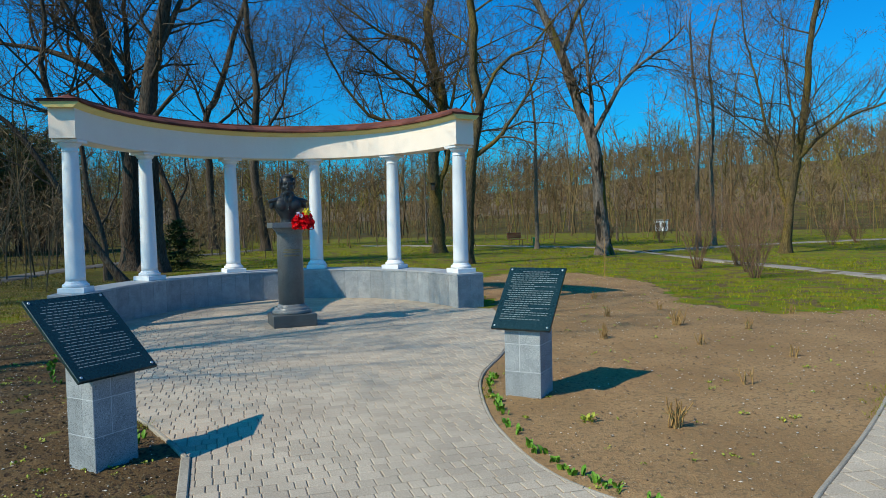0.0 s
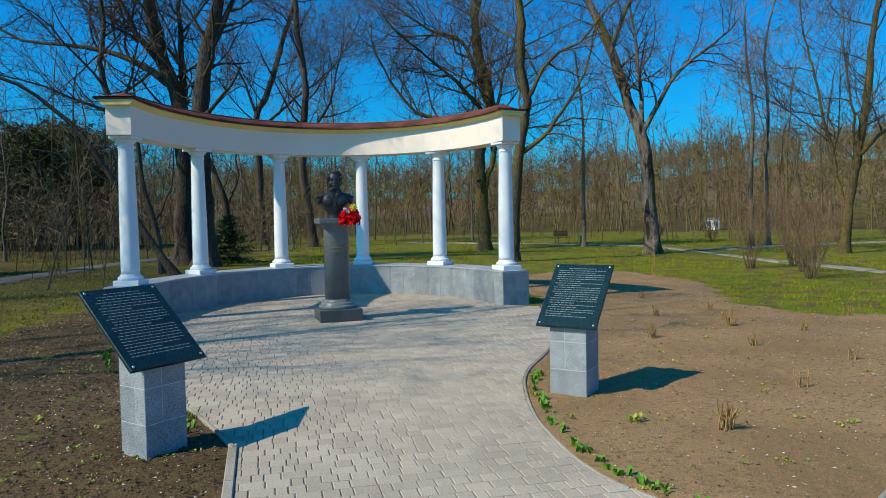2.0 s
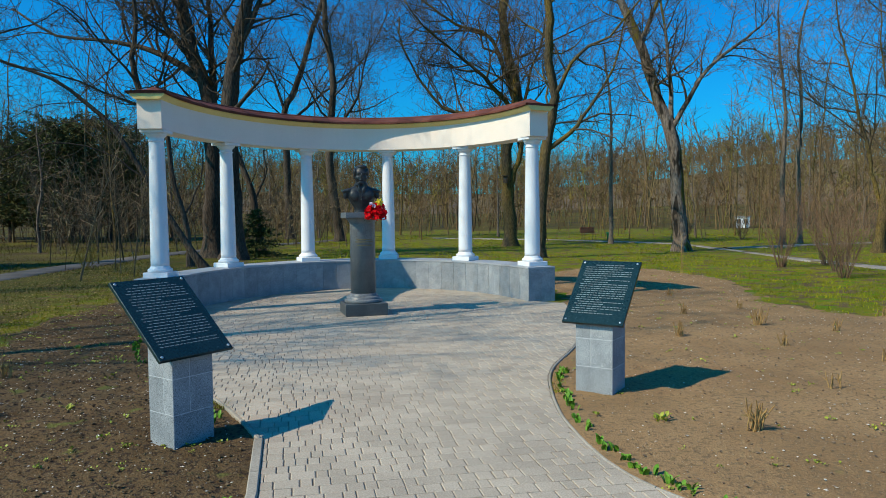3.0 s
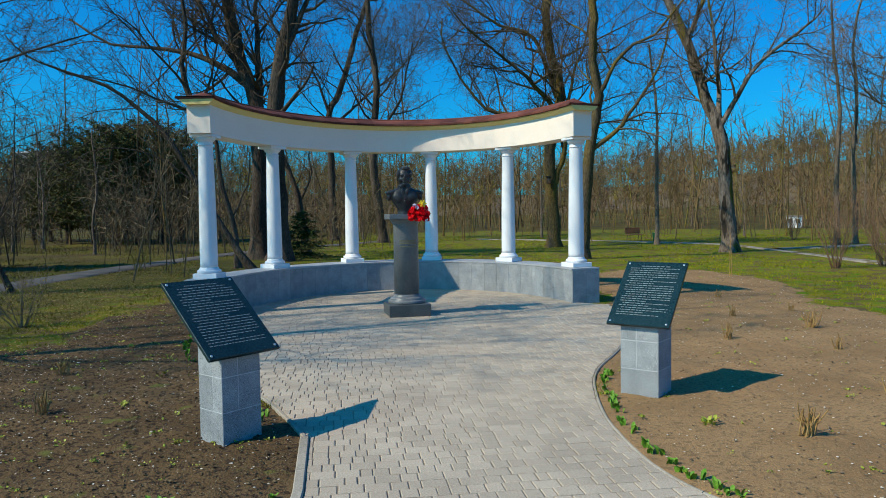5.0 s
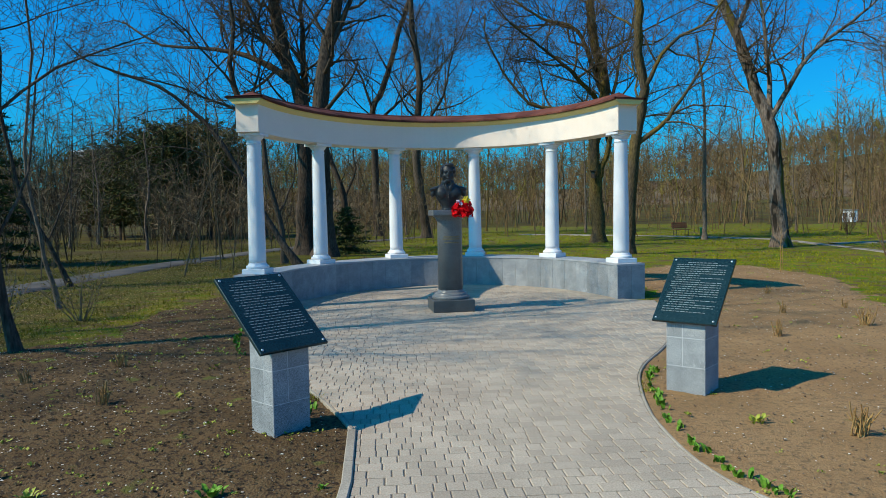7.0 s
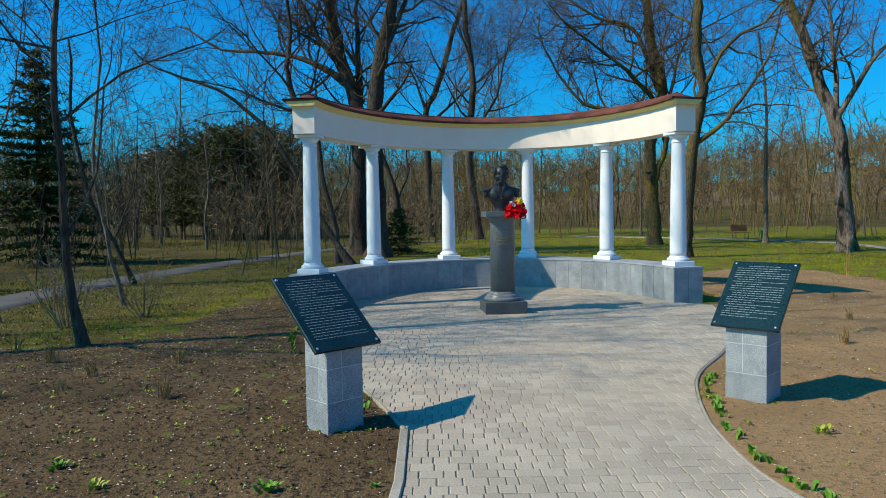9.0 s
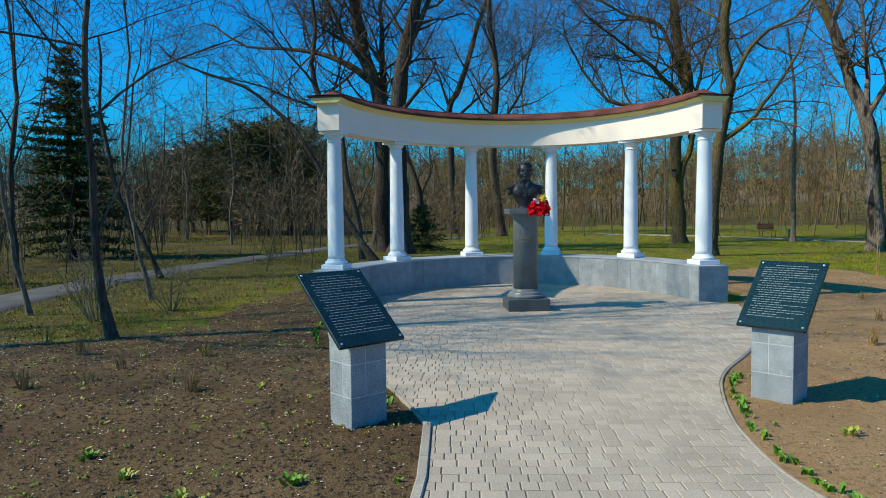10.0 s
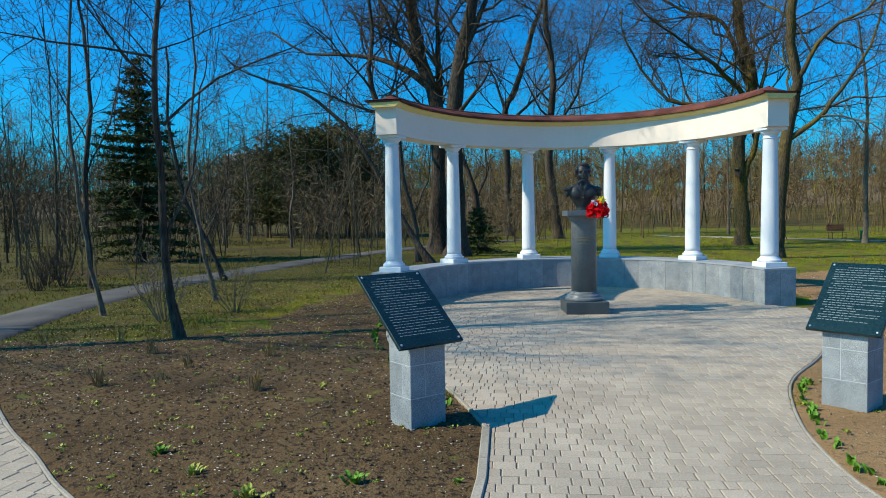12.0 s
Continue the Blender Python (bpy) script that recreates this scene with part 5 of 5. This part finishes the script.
# ---- conifers ----
def conifer(base, h, r, seed, needles, label, name="spruce_tree", broad=False, bare=0.06, whorls=26, per=9, droop=-0.15, clump=0.16):
    rng = random.Random(seed)
    tr = thing(name, pose(base[0], base[1], -0.05), label, "conifer", "conifers")
    gt, gc = Geo(), Geo()
    gt.tube([Vector((0, 0, 0)), Vector((0.03, 0.02, h * 0.5)), Vector((0, 0, h))], [0.025 * h, 0.015 * h, 0.01], 8)
    for k in range(whorls):
        t = bare + (0.985 - bare) * (k + rng.random()) / whorls
        for j in range(per):
            a = rng.uniform(0, 2 * math.pi)
            L = r * (math.sqrt(max(0.0, 1 - ((t - 0.5) / 0.55) ** 2)) if broad else (1 - t) ** 0.75) * rng.uniform(0.45, 1.15) + 0.08
            p = Vector((0, 0, h * t))
            way = Vector((math.cos(a), math.sin(a), droop + 0.35 * t))
            q = p + way * L
            gt.tube([p, q], [0.004 * h * (1 - t) + 0.004, 0.003], 3)
            m = max(3, int(L / (clump * 0.42)))
            for i in range(m):
                c = p.lerp(q, (i + 0.6 + rng.random() * 0.6) / (m + 0.3)) + Vector((rng.gauss(0, 0.05), rng.gauss(0, 0.05), rng.gauss(0, 0.04)))
                for _ in range(4):
                    d = Vector((way.x + rng.gauss(0, 0.9), way.y + rng.gauss(0, 0.9), rng.gauss(-0.05, 0.6))).normalized() * clump * rng.uniform(0.6, 1.3)
                    u = d.cross(Vector((rng.gauss(0, 1), rng.gauss(0, 1), rng.gauss(0, 1)))).normalized() * clump * 0.13
                    gc.add([tuple(c - u), tuple(c + u), tuple(c + d)], [(0, 1, 2)])
    part("trunk", gt, M_BARK, tr)
    part("crown", gc, needles, tr)
    return tr


conifer((-17.87, 24.36), 7.97, 2.58, 51, M_NEEDLE, "tall dark green spruce among bare trees", whorls=34, per=13, clump=0.24)
conifer((-5.47, 29.95), 1.95, 1.35, 52, M_NEEDLE, "small dark green spruce on the lawn", whorls=13, per=12, clump=0.16, bare=0.02)
for x, y, h, s in ((-26.4, 52.0, 7.5, 140), (-23.6, 50.0, 8.2, 141), (-21.2, 48.0, 8.5, 142), (-20.5, 50.0, 8.9, 143), (-19.7, 52.0, 8.9, 144), (-19.2, 55.0, 8.7, 145), (-25.6, 60.0, 8.9, 146), (-22.7, 62.0, 8.5, 147), (-30.8, 58.0, 7.5, 148), (-25.8, 56.0, 7.9, 149), (-34.4, 62.0, 7.4, 150)):
    conifer((x, y), h * 0.92, 2.7, s, M_NEEDLE_BROWN, "dark olive pine with a broad shaggy crown", "pine_tree", broad=True, bare=0.12, whorls=18, per=11, droop=0.3, clump=0.30)


# ---- shrubs ----
def shrub(x, y, h, spread, stems, seed, mat, label, name="shrub", leaf=None, rmin=0.003, r0=0.009):
    rng = random.Random(seed)
    sh = thing(name, pose(x, y, -0.04), label, "shrub", "shrubs")
    for k in range(stems):
        a = rng.uniform(0, 2 * math.pi)
        t = rng.random() ** 0.6 * spread
        way = Vector((math.cos(a) * t, math.sin(a) * t, 1)).normalized()
        foot = Vector((math.cos(a) * rng.uniform(0, 0.14), math.sin(a) * rng.uniform(0, 0.14), 0))
        pts = polyline(foot, way, h * rng.uniform(0.7, 1.08), 6, rng, 0.05, 0.07)
        g = Geo()
        grow(g, g, pts, r0 * rng.uniform(0.7, 1.3), rmin, 2, 4, rng, (1, 1, 3.2, 3.4), 0.2, 0.12, rmin, (18, 45), (0.25, 0.5))
        stem = part("stem", g, mat, sh)
        if leaf:
            gl = Geo()
            for _ in range(9):
                p, _d = on_line(pts, rng.uniform(0.35, 1))
                for _i in range(3):
                    c = p + Vector((rng.gauss(0, 0.10), rng.gauss(0, 0.10), rng.gauss(0, 0.08)))
                    u = Vector((rng.gauss(0, 1), rng.gauss(0, 1), rng.gauss(0, 1))).normalized() * 0.022
                    w = Vector((rng.gauss(0, 1), rng.gauss(0, 1), rng.gauss(0, 1))).normalized() * 0.012
                    gl.add([tuple(c - u), tuple(c + w), tuple(c + u), tuple(c - w)], [(0, 1, 2, 3)])
            part("foliage", gl, leaf, stem, kind="stuff")
    return sh


shrub(11.66, 20.26, 2.32, 0.42, 26, 61, M_REDTWIG, "round leafless shrub of russet stems on the lawn")
shrub(11.25, 16.74, 2.19, 0.50, 30, 62, M_REDTWIG, "wide leafless shrub of russet stems on bare soil")
shrub(13.39, 20.76, 2.42, 0.6, 28, 63, M_REDTWIG, "loose leafless shrub beside the gravel path")
shrub(12.30, 18.60, 1.63, 0.6, 22, 64, M_REDTWIG, "low leafless shrub between two taller ones")
shrub(-7.31, 10.44, 1.17, 0.8, 22, 65, M_TWIG_PALE, "tangled twiggy shrub with a few opening leaves", leaf=M_BUDS)
shrub(-6.65, 11.57, 0.93, 0.8, 14, 66, M_TWIG_PALE, "low twiggy shrub at the lawn edge", leaf=M_BUDS)
for i, (x, y) in enumerate(((-13.59, 14.46), (-14.50, 15.83), (-15.43, 17.24), (-13.90, 15.69))):
    shrub(x, y, 0.95, 0.55, 26, 67 + i, M_TWIG, "clipped leafless hedge shrub by the road")
shrub(-9.86, 23.95, 0.88, 0.7, 16, 72, M_BUDS, "small olive-green shrub on the lawn", leaf=M_BUDS)
for i, (x, y) in enumerate(((23.11, 32.09), (24.98, 30.98), (20.61, 39.96), (27.95, 32.77), (17.84, 41.46))):
    shrub(x, y, 1.3, 0.7, 20, 80 + i, M_REDTWIG, "low brown leafless shrub before the woods", rmin=0.007)

# a thin staked sapling on the lawn
sap = thing("sapling", pose(7.69, 18.15, -0.03), "freshly planted thin sapling tied to a pale stake", "sapling")
rng = random.Random(9)
g = Geo()
g.tube([Vector((0, 0, 0)), Vector((0.01, 0, 0.7)), Vector((0.03, 0.01, 1.15))], [0.010, 0.008, 0.004], 6)
for k in range(5):
    g.tube(polyline((0.01, 0, 0.6 + 0.1 * k), (rng.gauss(0, 0.6), rng.gauss(0, 0.6), 1), 0.3, 3, rng, 0.1, 0.1), [0.004, 0.003, 0.003, 0.002], 3)
part("stem", g, M_STUB, sap)
g = Geo()
g.tube([Vector((0.05, 0, 0)), Vector((0.055, 0, 0.7))], [0.007, 0.006], 6)
part("stake", g, M_STUB, sap, "pale wooden stake")


# ---- things far off ----
def park_bench(x, y, turn):
    b = thing("park_bench", pose(x, y, -0.02, 0, 0, turn) @ Matrix.Diagonal((0.96, 0.96, 0.88, 1)), "red-brown slatted park bench beside the gravel path", "bench")
    for k in range(4):
        g = Geo()
        g.box((0, -0.19 + 0.125 * k, 0.45), (0.95, 0.118, 0.035), 0, 0.006)
        part("seat_slat", g, M_BENCHWOOD, b)
    for k in range(3):
        g = Geo()
        g.box((0, 0.26 + 0.03 * k, 0.58 + 0.13 * k), (0.95, 0.03, 0.125), 0, 0.006)
        part("back_slat", g, M_BENCHWOOD, b)
    for s in (-0.36, 0.36):
        g = Geo()
        g.tube([Vector((s, -0.2, 0)), Vector((s, -0.18, 0.43)), Vector((s, 0.22, 0.43)), Vector((s, 0.34, 0.90))], [0.014] * 4, 6)
        g.tube([Vector((s, 0.22, 0.43)), Vector((s, 0.30, 0))], [0.014] * 2, 6)
        part("leg_frame", g, M_IRON, b)


park_bench(11.84, 41.14, 8)
bin_ = thing("litter_bin", pose(12.58, 39.60, -0.02) @ Matrix.Diagonal((0.91, 0.91, 0.94, 1)), "small green plastic litter bin beside the bench", "litter bin")
g = Geo()
g.lathe([(0.14, 0.02), (0.19, 0.50), (0.20, 0.52), (0.18, 0.52), (0.17, 0.45)], 16)
part("body", g, M_BIN, bin_, smooth=True)
g = Geo()
g.lathe([(0.205, 0.52), (0.21, 0.555), (0.20, 0.575)], 16)
part("rim", g, M_BIN, bin_)


def kiosk(x, y, turn):
    k = thing("kiosk", pose(x, y, -0.05, 0, 0, turn) @ Matrix.Diagonal((1.20, 1.20, 1.07, 1)), "small white kiosk with dark windows among the trees", "kiosk")
    g = Geo()
    g.box((0, 0, 0.5), (1.1, 1.0, 1.0), 0, 0.02)
    part("wall", g, M_WHITE, k)
    g = Geo()
    g.box((0, 0, 1.05), (1.25, 1.15, 0.10), 0, 0.02)
    part("roof", g, M_PLASTER, k)
    for wx in (-0.26, 0.26):
        g = Geo()
        g.box((wx, -0.502, 0.6), (0.3, 0.02, 0.4), 0, 0.004)
        part("window", g, M_GLASSDARK, k)


kiosk(34.80, 67.45, -30)


def block_of_flats(x, y, turn):
    b = thing("apartment_building", pose(x, y, 0, 0, 0, turn) @ Matrix.Diagonal((1.75, 1.75, 1.75, 1)), "pale apartment block half hidden behind bare trees", "building")
    W, D, H = 9.0, 7.0, 10.8
    g = Geo()
    g.box((0, 0, H / 2), (W, D, H), 0, 0.02)
    part("wall", g, M_PLASTER, b)
    g = Geo()
    g.box((0, 0, H + 0.14), (W + 0.5, D + 0.5, 0.28), 0, 0.03)
    part("roof", g, M_GROUT, b)
    for floor in range(4):
        for c in range(4):
            xx, zz = -W / 2 + 1.4 + c * 2.03, 1.5 + floor * 2.5
            g = Geo()
            g.box((xx, -D / 2 - 0.003, zz), (0.85, 0.03, 1.1), 0, 0.004)
            w = part("window", g, M_GLASSDARK, b)
            g = Geo()
            g.box((xx, -D / 2 - 0.05, zz - 0.70), (1.0, 0.12, 0.06), 0, 0.008)
            part("sill", g, M_WHITE, w)


block_of_flats(-96.54, 187.28, -20)


# a nest box on the mossy trunk
box = thing("nest_box", pose(5.92, 35.48, 3.17, 0, 0, -12) @ Matrix.Diagonal((1.31, 1.31, 1.31, 1)), "small dark wooden nest box fixed to a mossy trunk", "nest box")
g = Geo()
g.box((0, 0, 0.13), (0.17, 0.15, 0.26), 0, 0.006)
part("body", g, M_BARK, box)
g = Geo()
g.box((0, -0.02, 0.275), (0.24, 0.22, 0.025), 0, 0.004)
part("roof", g, M_IRON, box)
g = Geo()
g.tube([Vector((0, -0.073, 0.17)), Vector((0, -0.078, 0.17))], [0.022, 0.022], 10)
part("entrance_hole", g, M_GLASSDARK, box)


# ---- plants in the beds ----
def leaf_blade(g, foot, way, L, w, rng, n=4, lay=0.55):
    """A tongue-shaped leaf that rises and bends outward, folded along its middle."""
    way = Vector((way[0], way[1], 0)).normalized()
    side = Vector((-way.y, way.x, 0))
    vs = []
    for i in range(n + 1):
        t = i / n
        p = Vector(foot) + way * (L * lay * t ** 1.5) + Vector((0, 0, L * (0.95 * t - 0.35 * t * t)))
        ww = w * math.sin(math.pi * (0.18 + 0.80 * t)) * (1 if i < n else 0.1)
        vs += [tuple(p + side * ww + Vector((0, 0, ww * 0.4))), tuple(p), tuple(p - side * ww + Vector((0, 0, ww * 0.4)))]
    fs = []
    for i in range(n):
        b = 3 * i
        fs += [(b, b + 1, b + 4, b + 3), (b + 1, b + 2, b + 5, b + 4)]
    g.add(vs, fs)


def tulip(x, y, s, seed):
    rng = random.Random(seed)
    ob = thing("tulip_shoot", pose(x, y, -0.015), "young green tulip leaves sprouting from the soil", "plant", "tulip shoots")
    for k in range(rng.randint(3, 6)):
        g = Geo()
        a = rng.uniform(0, 2 * math.pi)
        leaf_blade(g, (rng.gauss(0, 0.012), rng.gauss(0, 0.012), 0), (math.cos(a), math.sin(a)), s * rng.uniform(0.7, 1.2), s * 0.17, rng, 4, rng.uniform(0.15, 0.5))
        part("leaf", g, M_LEAF, ob)


rng = random.Random(77)
for i in range(8, 76):
    k = i // 2
    if k > len(RIGHT_EDGE) - 2 or RIGHT_EDGE[k].y > 7.5 or rng.random() < 0.34:
        continue
    p = RIGHT_EDGE[k]
    t = (RIGHT_EDGE[k + 1] - p).normalized()
    q = p + Vector((t.y, -t.x)) * rng.uniform(0.10, 0.17) + t * (0.06 * (i % 2) + rng.uniform(-0.03, 0.03))
    if 6.0 < q.y < 6.9 and q.x > 1.68:
        continue
    tulip(q.x, q.y, rng.uniform(0.07, 0.11), 300 + i)
for i in range(2, len(LEFT_EDGE) - 3, 1):
    p = LEFT_EDGE[i]
    t = (LEFT_EDGE[i + 1] - p).normalized()
    q = p - Vector((-t.y, t.x)) * rng.uniform(0.14, 0.24)
    if math.hypot(q.x + 1.52, q.y - 5.47) < 0.42 or rng.random() < 0.35:
        continue
    tulip(q.x, q.y, rng.uniform(0.08, 0.13), 340 + i)


def stub(x, y, h, n, seed):
    """The cut-back dry canes of a rose bush."""
    rng = random.Random(seed)
    ob = thing("dry_stems", pose(x, y, -0.02), "cut-back clump of dry tan stems in the soil", "plant", "cut-back shrubs")
    for k in range(n):
        g = Geo()
        a = rng.uniform(0, 2 * math.pi)
        way = Vector((math.cos(a) * 0.22, math.sin(a) * 0.22, 1))
        pts = polyline((rng.gauss(0, 0.03), rng.gauss(0, 0.03), 0), way, h * rng.uniform(0.6, 1.15), 4, rng, 0, 0.10)
        g.tube(pts, [0.0062, 0.006, 0.0055, 0.005, 0.0045], 4)
        if rng.random() < 0.5:
            g.tube(polyline(pts[2], way + Vector((rng.gauss(0, 0.6), rng.gauss(0, 0.6), 0)), h * 0.35, 2, rng, 0, 0.1), [0.0045, 0.004, 0.003], 3)
        part("stem", g, M_STUB, ob)


STUBS_R = ((5.46, 10.09, 0.26, 21), (3.95, 9.33, 0.20, 15), (2.82, 5.24, 0.24, 22), (6.08, 11.87, 0.15, 9), (4.91, 8.47, 0.18, 10), (6.21, 9.43, 0.18, 9),
           (5.53, 7.48, 0.16, 9), (4.23, 6.36, 0.18, 6), (7.77, 10.61, 0.18, 9), (5.63, 13.88, 0.16, 9), (4.84, 11.31, 0.2, 9))
STUBS_L = ((-5.12, 6.14, 0.20, 19), (-3.42, 6.24, 0.20, 18), (-5.64, 7.76, 0.22, 12), (-4.68, 7.07, 0.17, 12), (-4.07, 7.82, 0.20, 15), (-7.67, 8.22, 0.2, 9),
           (-6.64, 8.45, 0.18, 9), (-4.64, 6.49, 0.12, 9))
for i, (x, y, h, n) in enumerate(STUBS_R + STUBS_L):
    stub(x, y, h, n, 400 + i)


def herb(x, y, s, seed, mat, label):
    rng = random.Random(seed)
    ob = thing("small_plant", pose(x, y, -0.02), label, "plant", "small plants")
    for k in range(int(16 * s / 0.1)):
        g = Geo()
        a = rng.uniform(0, 2 * math.pi)
        r = rng.uniform(0, 0.6) * s
        leaf_blade(g, (math.cos(a) * r, math.sin(a) * r, rng.uniform(0, 0.3) * s), (math.cos(a + rng.gauss(0, 0.6)), math.sin(a)), s * rng.uniform(0.4, 0.8), s * 0.15, rng, 3)
        part("leaf", g, mat, ob)


for i, (x, y, s) in enumerate(((2.20, 5.58, 0.11), (3.89, 5.25, 0.06), (2.60, 4.62, 0.05), (4.33, 7.85, 0.04))):
    herb(x, y, s, 500 + i, M_LEAF_YELLOW, "low yellow-green plant in bare soil")
for i, (x, y, s) in enumerate(((-3.21, 4.40, 0.10), (-2.73, 4.09, 0.10), (-1.62, 4.12, 0.12), (-2.19, 3.80, 0.11), (-0.97, 4.27, 0.07), (-2.81, 6.48, 0.08), (-5.23, 5.47, 0.06), (-3.99, 9.46, 0.09), (-0.98, 3.89, 0.06))):
    herb(x, y, s, 520 + i, (M_LEAF, M_LEAF_YELLOW)[i % 2], "low bright green plant in dark soil")


# ---- litter and clods on the soil, grass on the lawn ----
def scatter(name, poly, n, size, mat, label, category, seed, flat=0.6, keep=0.12):
    rng = np.random.RandomState(seed)
    P = np.array([p[:2] for p in poly])
    x = rng.uniform(P[:, 0].min(), P[:, 0].max(), n * 3)
    y = rng.uniform(P[:, 1].min(), P[:, 1].max(), n * 3)
    d, _, _ = edge_distance(x, y, poly)
    ok = inside(x, y, poly) & (d > keep)
    x, y = x[ok][:n], y[ok][:n]
    g = Geo()
    for px, py in zip(x, y):
        s = size * rng.uniform(0.35, 1.0) ** 1.5
        a = rng.uniform(0, 6.28)
        c, t = math.cos(a), math.sin(a)
        o = [(1, 0, 0), (0, 1, 0), (-1, 0, 0), (0, -1, 0), (0, 0, 1), (0, 0, -1)]
        sx, sy, sz = s * rng.uniform(0.6, 1.3), s * rng.uniform(0.5, 1.0), s * flat * rng.uniform(0.6, 1.2)
        vs = []
        for vx, vy, vz in o:
            vx, vy, vz = vx * sx + rng.normal(0, s * 0.15), vy * sy + rng.normal(0, s * 0.15), vz * sz
            vs.append((px + vx * c - vy * t, py + vx * t + vy * c, 0.003 + vz))
        g.add(vs, [(0, 1, 4), (1, 2, 4), (2, 3, 4), (3, 0, 4), (1, 0, 5), (2, 1, 5), (3, 2, 5), (0, 3, 5)])
    return solo(name, g, mat, label, category, kind="stuff")


scatter("soil_clods", BED_R, 4600, 0.015, M_CLOD, "small dry clods of soil", "soil", 71)
scatter("soil_clods", BED_L, 7000, 0.019, M_CLOD_DARK, "dark crumbly clods of soil", "soil", 72)
scatter("pale_chips", BED_R, 2200, 0.0135, M_CHIP, "pale chips and pebbles on the soil", "litter", 73, 0.4)
scatter("pale_chips", BED_L, 3000, 0.012, M_CHIP, "pale chips and dry leaf bits on the soil", "litter", 74, 0.4)


def weeds(poly, n, seed):
    """Tiny tufts of weeds that have come up all over a bed."""
    rng = np.random.RandomState(seed)
    P = np.array([p[:2] for p in poly])
    g = Geo()
    k = 0
    while k < n:
        x, y = rng.uniform(P[:, 0].min(), P[:, 0].max()), rng.uniform(P[:, 1].min(), P[:, 1].max())
        if not inside(np.array([x]), np.array([y]), poly)[0]:
            continue
        k += 1
        s = rng.uniform(0.012, 0.035)
        for _ in range(rng.randint(5, 14)):
            a, r = rng.uniform(0, 6.28), abs(rng.normal(0, s * 1.2))
            c = Vector((x + r * math.cos(a), y + r * math.sin(a), 0.0))
            d = Vector((rng.normal(0, 0.8), rng.normal(0, 0.8), 0.6)).normalized() * s
            u = Vector((-d.y, d.x, 0)).normalized() * s * 0.35
            g.add([tuple(c), tuple(c + d * 0.6 + u), tuple(c + d), tuple(c + d * 0.6 - u)], [(0, 1, 2, 3)])
    solo("weeds", g, M_LEAF_YELLOW, "tiny yellow-green weeds in the soil", "weeds", kind="stuff")


weeds(BED_R, 160, 91)
weeds(BED_L, 330, 92)


LAWN_L = [(-8.23, 8.11), (-5.55, 9.38), (-5.22, 11.55), (-5.15, 16.27), (-6.45, 24.37), (-10.11, 26.10), (-10.41, 17.01), (-9.62, 11.62)]
scatter("dry_leaves", LAWN_L, 13000, 0.019, M_LITTER, "dry brown leaves scattered on the lawn", "litter", 75, 0.25, 0.0)
LAWN_R = [(7.93, 11.30), (13.25, 12.10), (13.44, 17.96), (13.92, 28.60), (6.44, 32.09), (4.76, 22.23), (8.75, 21.30)]
scatter("dry_leaves", LAWN_R, 1800, 0.016, M_LITTER, "dry brown leaves scattered on the lawn", "litter", 76, 0.25, 0.0)


def grass(n, seed):
    rng = np.random.RandomState(seed)
    az = np.radians(rng.uniform(-57, 52, n))
    d = 6.5 + 50 * rng.uniform(0, 1, n) ** 1.7
    x, y = d * np.sin(az), d * np.cos(az)
    edge = 0.35 * wave(x, y, 1.7, 4) + 0.15 * wave(x, y, 6, 2)
    out = np.ones(n, bool)
    for poly in (BED_R, BED_L):
        dist, _, _ = edge_distance(x, y, poly)
        dist = np.where(inside(x, y, poly), -dist, dist)
        out &= dist > edge - 0.05
    out &= ~inside(x, y, PLAZA) & ~inside(x, y, WALKWAY) & (np.hypot(x - CX, (y - CY) / DEEP) > R_OUT + 0.05)
    for a, b in ((RR_, RL), (PL, PR)):
        strip = [tuple(p) for p in a] + [tuple(p) for p in b[::-1]]
        out &= ~inside(x, y, strip)
    out &= wave(x, y, 0.8, 1) + 0.7 * wave(x, y, 3.0, 3) + rng.uniform(-0.7, 0.7, n) > -0.35
    x, y, d = x[out], y[out], d[out]
    m = len(x)
    h = rng.uniform(0.02, 0.065, m)
    a = rng.uniform(0, 2 * np.pi, m)
    w = 0.004 + 0.00035 * d
    dx, dy = np.cos(a) * w, np.sin(a) * w
    lx, ly = rng.normal(0, 0.03, m), rng.normal(0, 0.03, m)
    z0 = np.full(m, -0.04)
    V = np.stack([np.stack([x - dx, y - dy, z0], 1), np.stack([x + dx, y + dy, z0], 1), np.stack([x + lx, y + ly, z0 + 0.012 + h], 1)], 1).reshape(-1, 3)
    me = bpy.data.meshes.new("grass")
    me.from_pydata(V.tolist(), [], np.arange(3 * m).reshape(-1, 3).tolist())
    me.materials.append(M_BLADE)
    tagged(new("grass", me), "short patchy spring grass blades", "grass", kind="stuff")


grass(240000, 8)

# ---- paving blocks, last ----
lay_pavers(PLAZA, plaza, 7.0, 0.132, (0.080, 0.112, 0.112, 0.165), 11, (0.25, 4.4))
lay_pavers(WALKWAY, walkway, 0, 0.150, (0.128, 0.19, 0.19), 12, (-4.2, 3.4), max_single=200)
